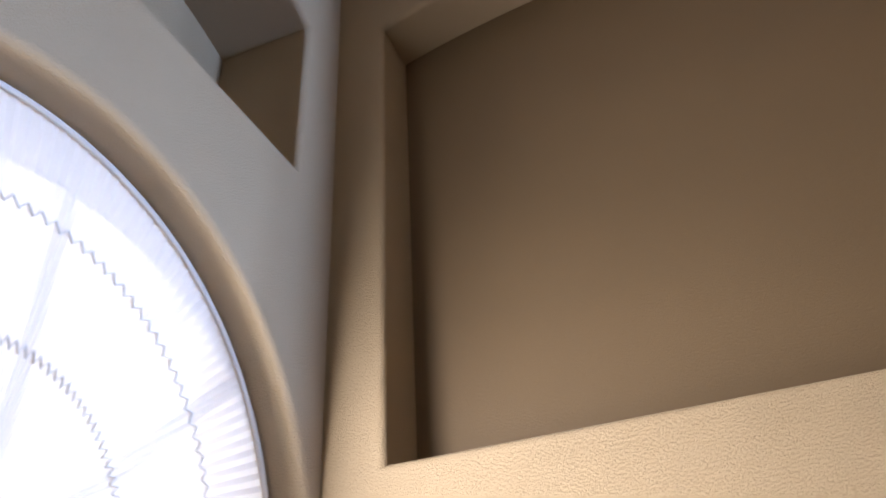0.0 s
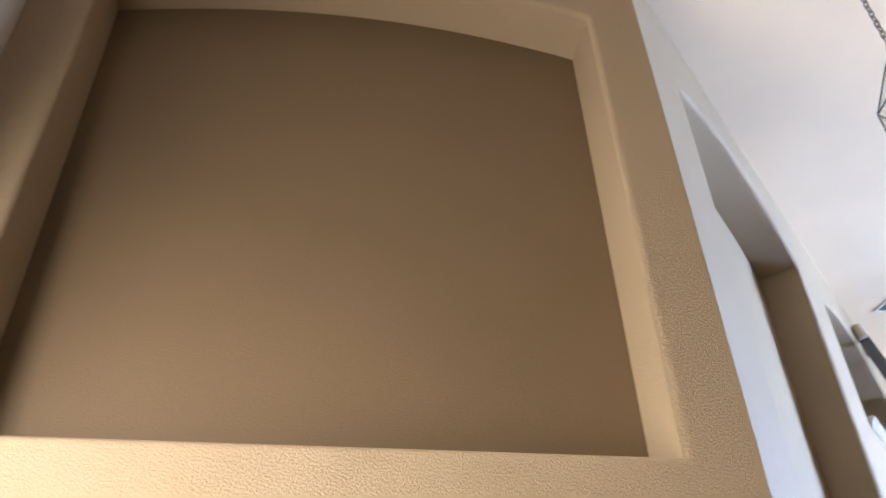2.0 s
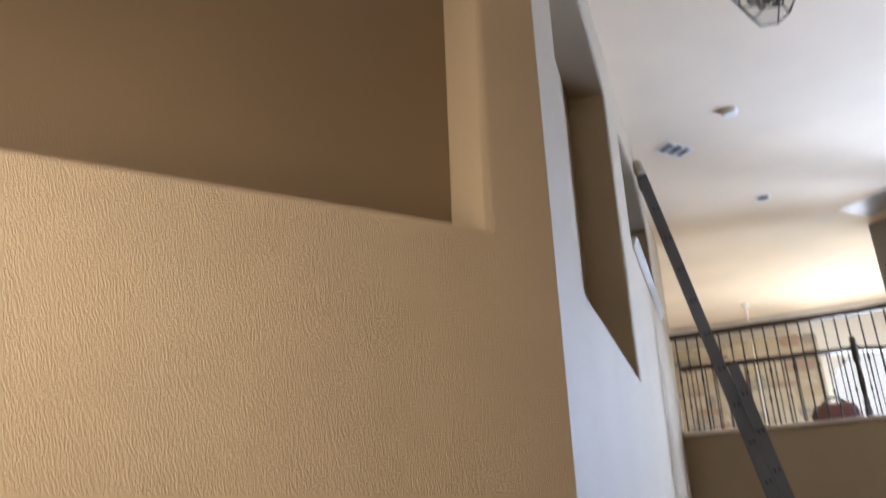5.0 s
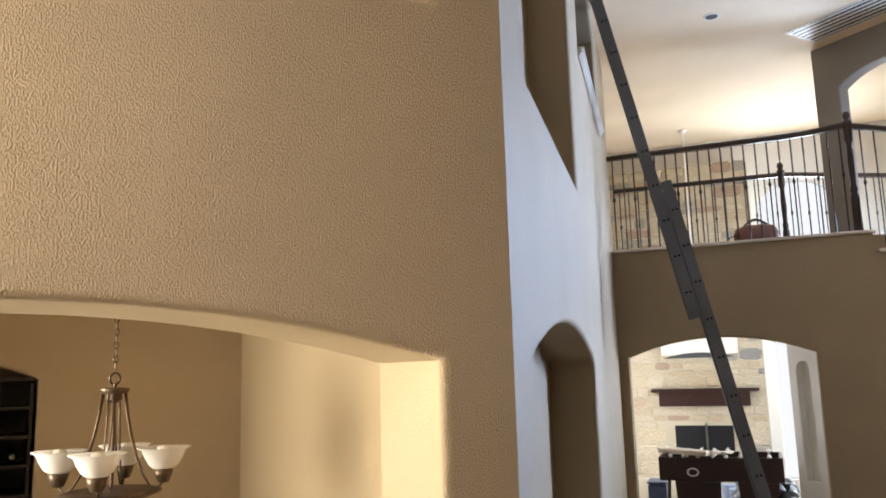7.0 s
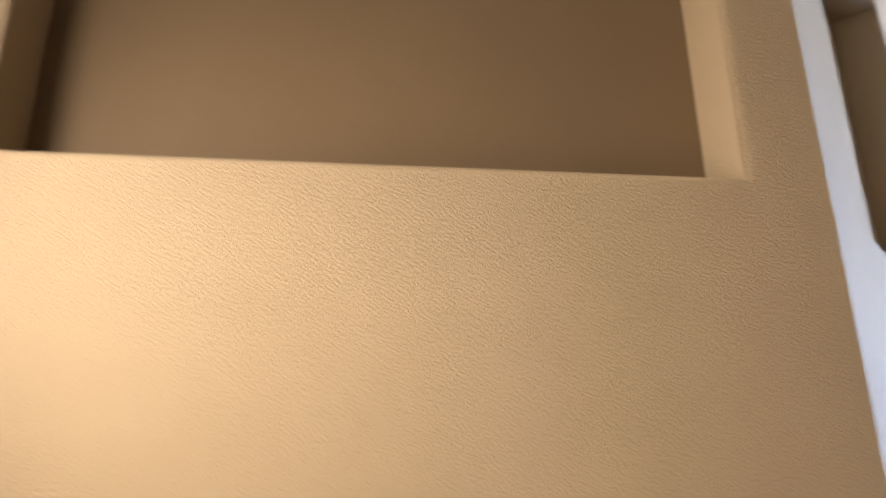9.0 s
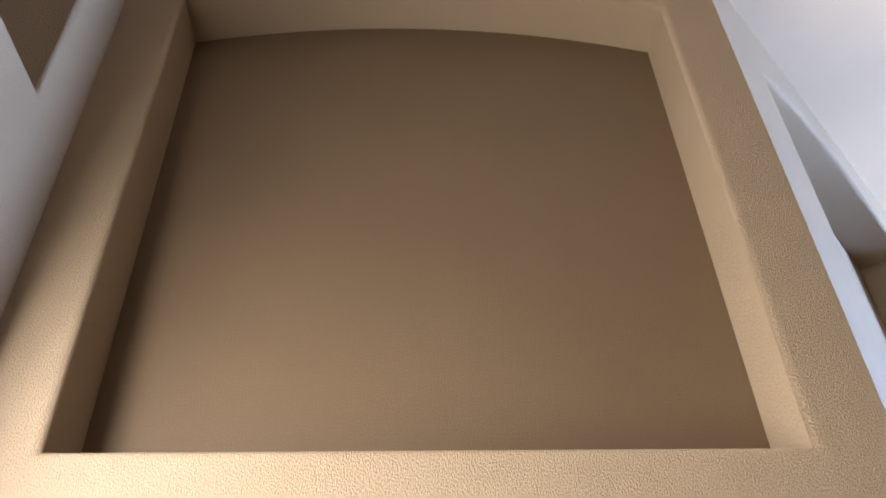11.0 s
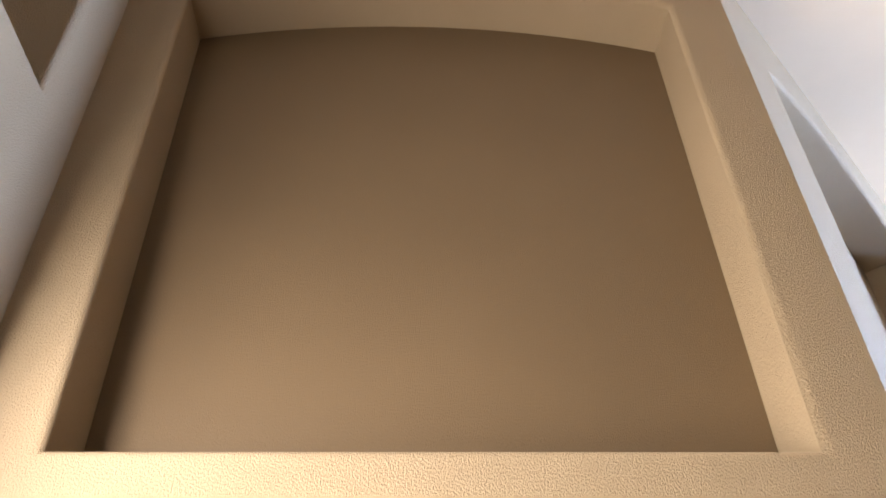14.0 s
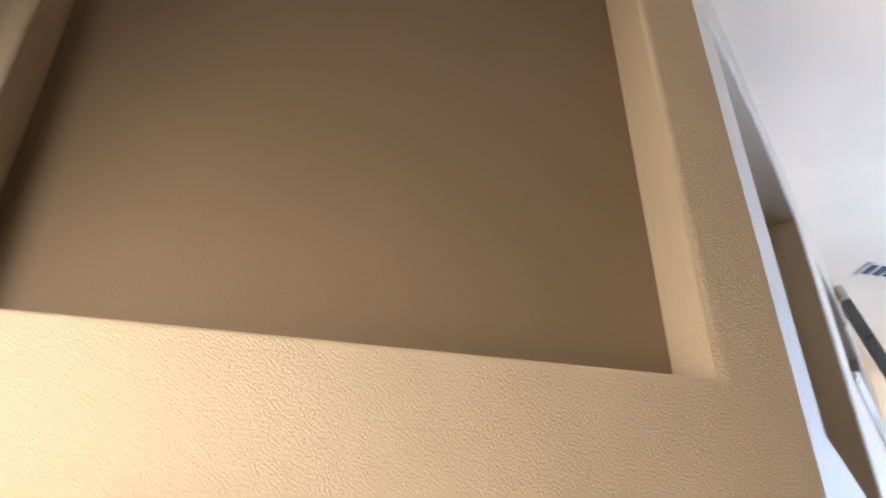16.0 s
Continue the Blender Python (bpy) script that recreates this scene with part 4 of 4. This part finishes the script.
def crumpled_sheet(name, at, w, d, rz, label, category):
    bm = bmesh.new()
    bmesh.ops.create_grid(bm, x_segments=8, y_segments=6, size=0.5)
    for q in bm.verts:
        h = 0.02 + 0.03 * noise.noise(Vector((q.co.x * 5 + at[0] * 7, q.co.y * 5, at[1] * 3)))
        q.co = Vector((q.co.x * w, q.co.y * d, max(0.002, h)))
    made = bmesh.ops.extrude_face_region(bm, geom=bm.faces[:])
    for q in made["geom"]:
        if isinstance(q, bmesh.types.BMVert):
            q.co.z += 0.004
    ob = part(name, bm, M_PAPER)
    ob.location, ob.rotation_euler = at, (0, 0, rz)
    tagged(ob, label, category)


crumpled_sheet("paper_sheet", on_bal(0.88, 0.99, 0.957), 0.34, 0.24, AB - 0.4, "folded cream paper sheet on the game table", "paper")
for s, o in ((0.02, 1.75), (0.22, 2.15), (0.10, 2.75), (0.42, 2.5), (0.95, 2.3), (0.30, 3.2), (1.15, 2.9), (-0.05, 3.3), (1.30, 2.0)):
    crumpled_sheet("packing_paper", on_bal(s, o, 0.001), 0.36, 0.26, s * 9.0, "crumpled cream packing paper on the floor", "paper")

# ---- clutter on the great room floor ----


def rubbish_bag(s, o, size):
    root = tagged(empty("rubbish_bag"), "full black plastic rubbish bag on the floor", "rubbish bag", "rubbish bags")
    bm = bmesh.new()
    bmesh.ops.create_icosphere(bm, subdivisions=4, radius=0.26 * size)
    for q in bm.verts:
        d = q.co.normalized()
        q.co += d * 0.07 * noise.noise(d * 4.0 + Vector((s, o, 0))) + d * 0.03 * noise.noise(d * 11.0)
        q.co.z = max(q.co.z * 0.95, -0.20 * size)
    bm.transform(Matrix.Translation(on_bal(s, o, 0.20 * size)))
    part("bag_body", bm, M_BAG, root, "", True)
    part("tied_neck", lathe(bmesh.new(), [(0.07, 0.40 * size), (0.025, 0.43 * size), (0.02, 0.46 * size), (0.06, 0.52 * size), (0.0, 0.50 * size)], on_bal(s, o, 0.0), 12), M_BAG, root, "", True)


M_TOTE = paint("slate_blue_plastic", (0.05, 0.065, 0.10), 0.4)
M_TUB = paint("blue_bucket_plastic", (0.28, 0.33, 0.42), 0.4)
M_BAG = paint("black_plastic_film", (0.014, 0.015, 0.017), 0.28, 0.004, 18, 0.2, 0.6)
rubbish_bag(1.60, 0.95, 1.25)
rubbish_bag(1.38, 1.95, 1.5)
tote = tagged(empty("storage_tote"), "blue-grey plastic storage tote on the floor", "storage box")
tote.matrix_world = plan_frame(on_bal(-0.10, 2.2), V)
part("tub", box(bmesh.new(), (0, 0, 0), (0.24, 0.4, 0.42), 0.02), M_TOTE, tote)
part("lid", box(bmesh.new(), (-0.015, -0.015, 0.421), (0.255, 0.415, 0.45), 0.01), M_TOTE, tote)
stick = tagged(empty("broom"), "dark wooden broom handle leaning in the corner", "broom")
part("handle", tube(bmesh.new(), [on_bal(0.17, 2.12, 0.05), on_bal(0.22, 2.10, 0.80)], 0.022, 8), M_DARKWOOD, stick)
part("head", box(bmesh.new(), (-0.13, -0.02, 0.0), (0.13, 0.02, 0.06), 0.008), M_DARKWOOD, stick).location = on_bal(0.17, 2.12, 0.0)
for x, y in ((1.02, 2.9), (0.90, 3.3)):
    tub = tagged(empty("paint_bucket"), "small blue and white paint bucket on the floor", "bucket", "paint buckets")
    tub.location = on_bal(x, y, 0)
    part("bucket_body", lathe(bmesh.new(), [(0.0, 0.0), (0.10, 0.0), (0.115, 0.27), (0.12, 0.275), (0.12, 0.29), (0.0, 0.29)], (0, 0, 0), 18), M_TUB, tub, "", False)
    part("bail_handle", tube(bmesh.new(), [(0.118 * math.cos(math.pi * k / 10), 0.02, 0.24 - 0.10 * math.sin(math.pi * k / 10)) for k in range(11)], 0.004, 6), M_NICKEL, tub)

# ---- leather bag on the landing ----


def duffel_bag():
    root = tagged(empty("duffel_bag"), "slumped reddish brown leather bag on the landing floor", "bag")
    root.matrix_world = plan_frame(on_bal(1.27, 0.82, BALC + 0.002), V)
    bm = bmesh.new()
    n, m = 16, 14
    rows = []
    for i in range(n + 1):
        f = i / n
        bulge = (1 - abs(2 * f - 1) ** 3) ** 0.5 if 0 < f < 1 else 0.0
        row = []
        for k in range(m):
            a = math.tau * k / m
            y, z = 0.14 * math.cos(a), 0.17 + 0.165 * math.sin(a)
            z = max(z, 0.0) + 0.03 * noise.noise(Vector((f * 5, a, 0)))
            s = 0.35 + 0.65 * bulge
            row.append(bm.verts.new((0.5 * f, y * s, max(0.0, 0.16 + (z - 0.16) * s - 0.02 * abs(f - 0.5)))))
        rows.append(row)
    for a, b in zip(rows, rows[1:]):
        for k in range(m):
            bm.faces.new((a[k], a[(k + 1) % m], b[(k + 1) % m], b[k]))
    bm.faces.new(rows[0])
    bm.faces.new(rows[-1])
    part("bag_body", bm, M_LEATHER, root, "", True)
    for y in (-0.05, 0.05):
        pts = [(0.12 + 0.26 * k / 10, y, 0.31 + 0.075 * math.sin(math.pi * k / 10)) for k in range(11)]
        part("handle", tube(bmesh.new(), pts, 0.009, 6), M_DARKWOOD, root, "dark strap handle")
    part("strap", tube(bmesh.new(), [(-0.10 + 0.06 * k, -0.10, 0.10 + 0.10 * math.sin(0.9 * k)) for k in range(5)], 0.008, 6), M_DARKWOOD, root)


duffel_bag()
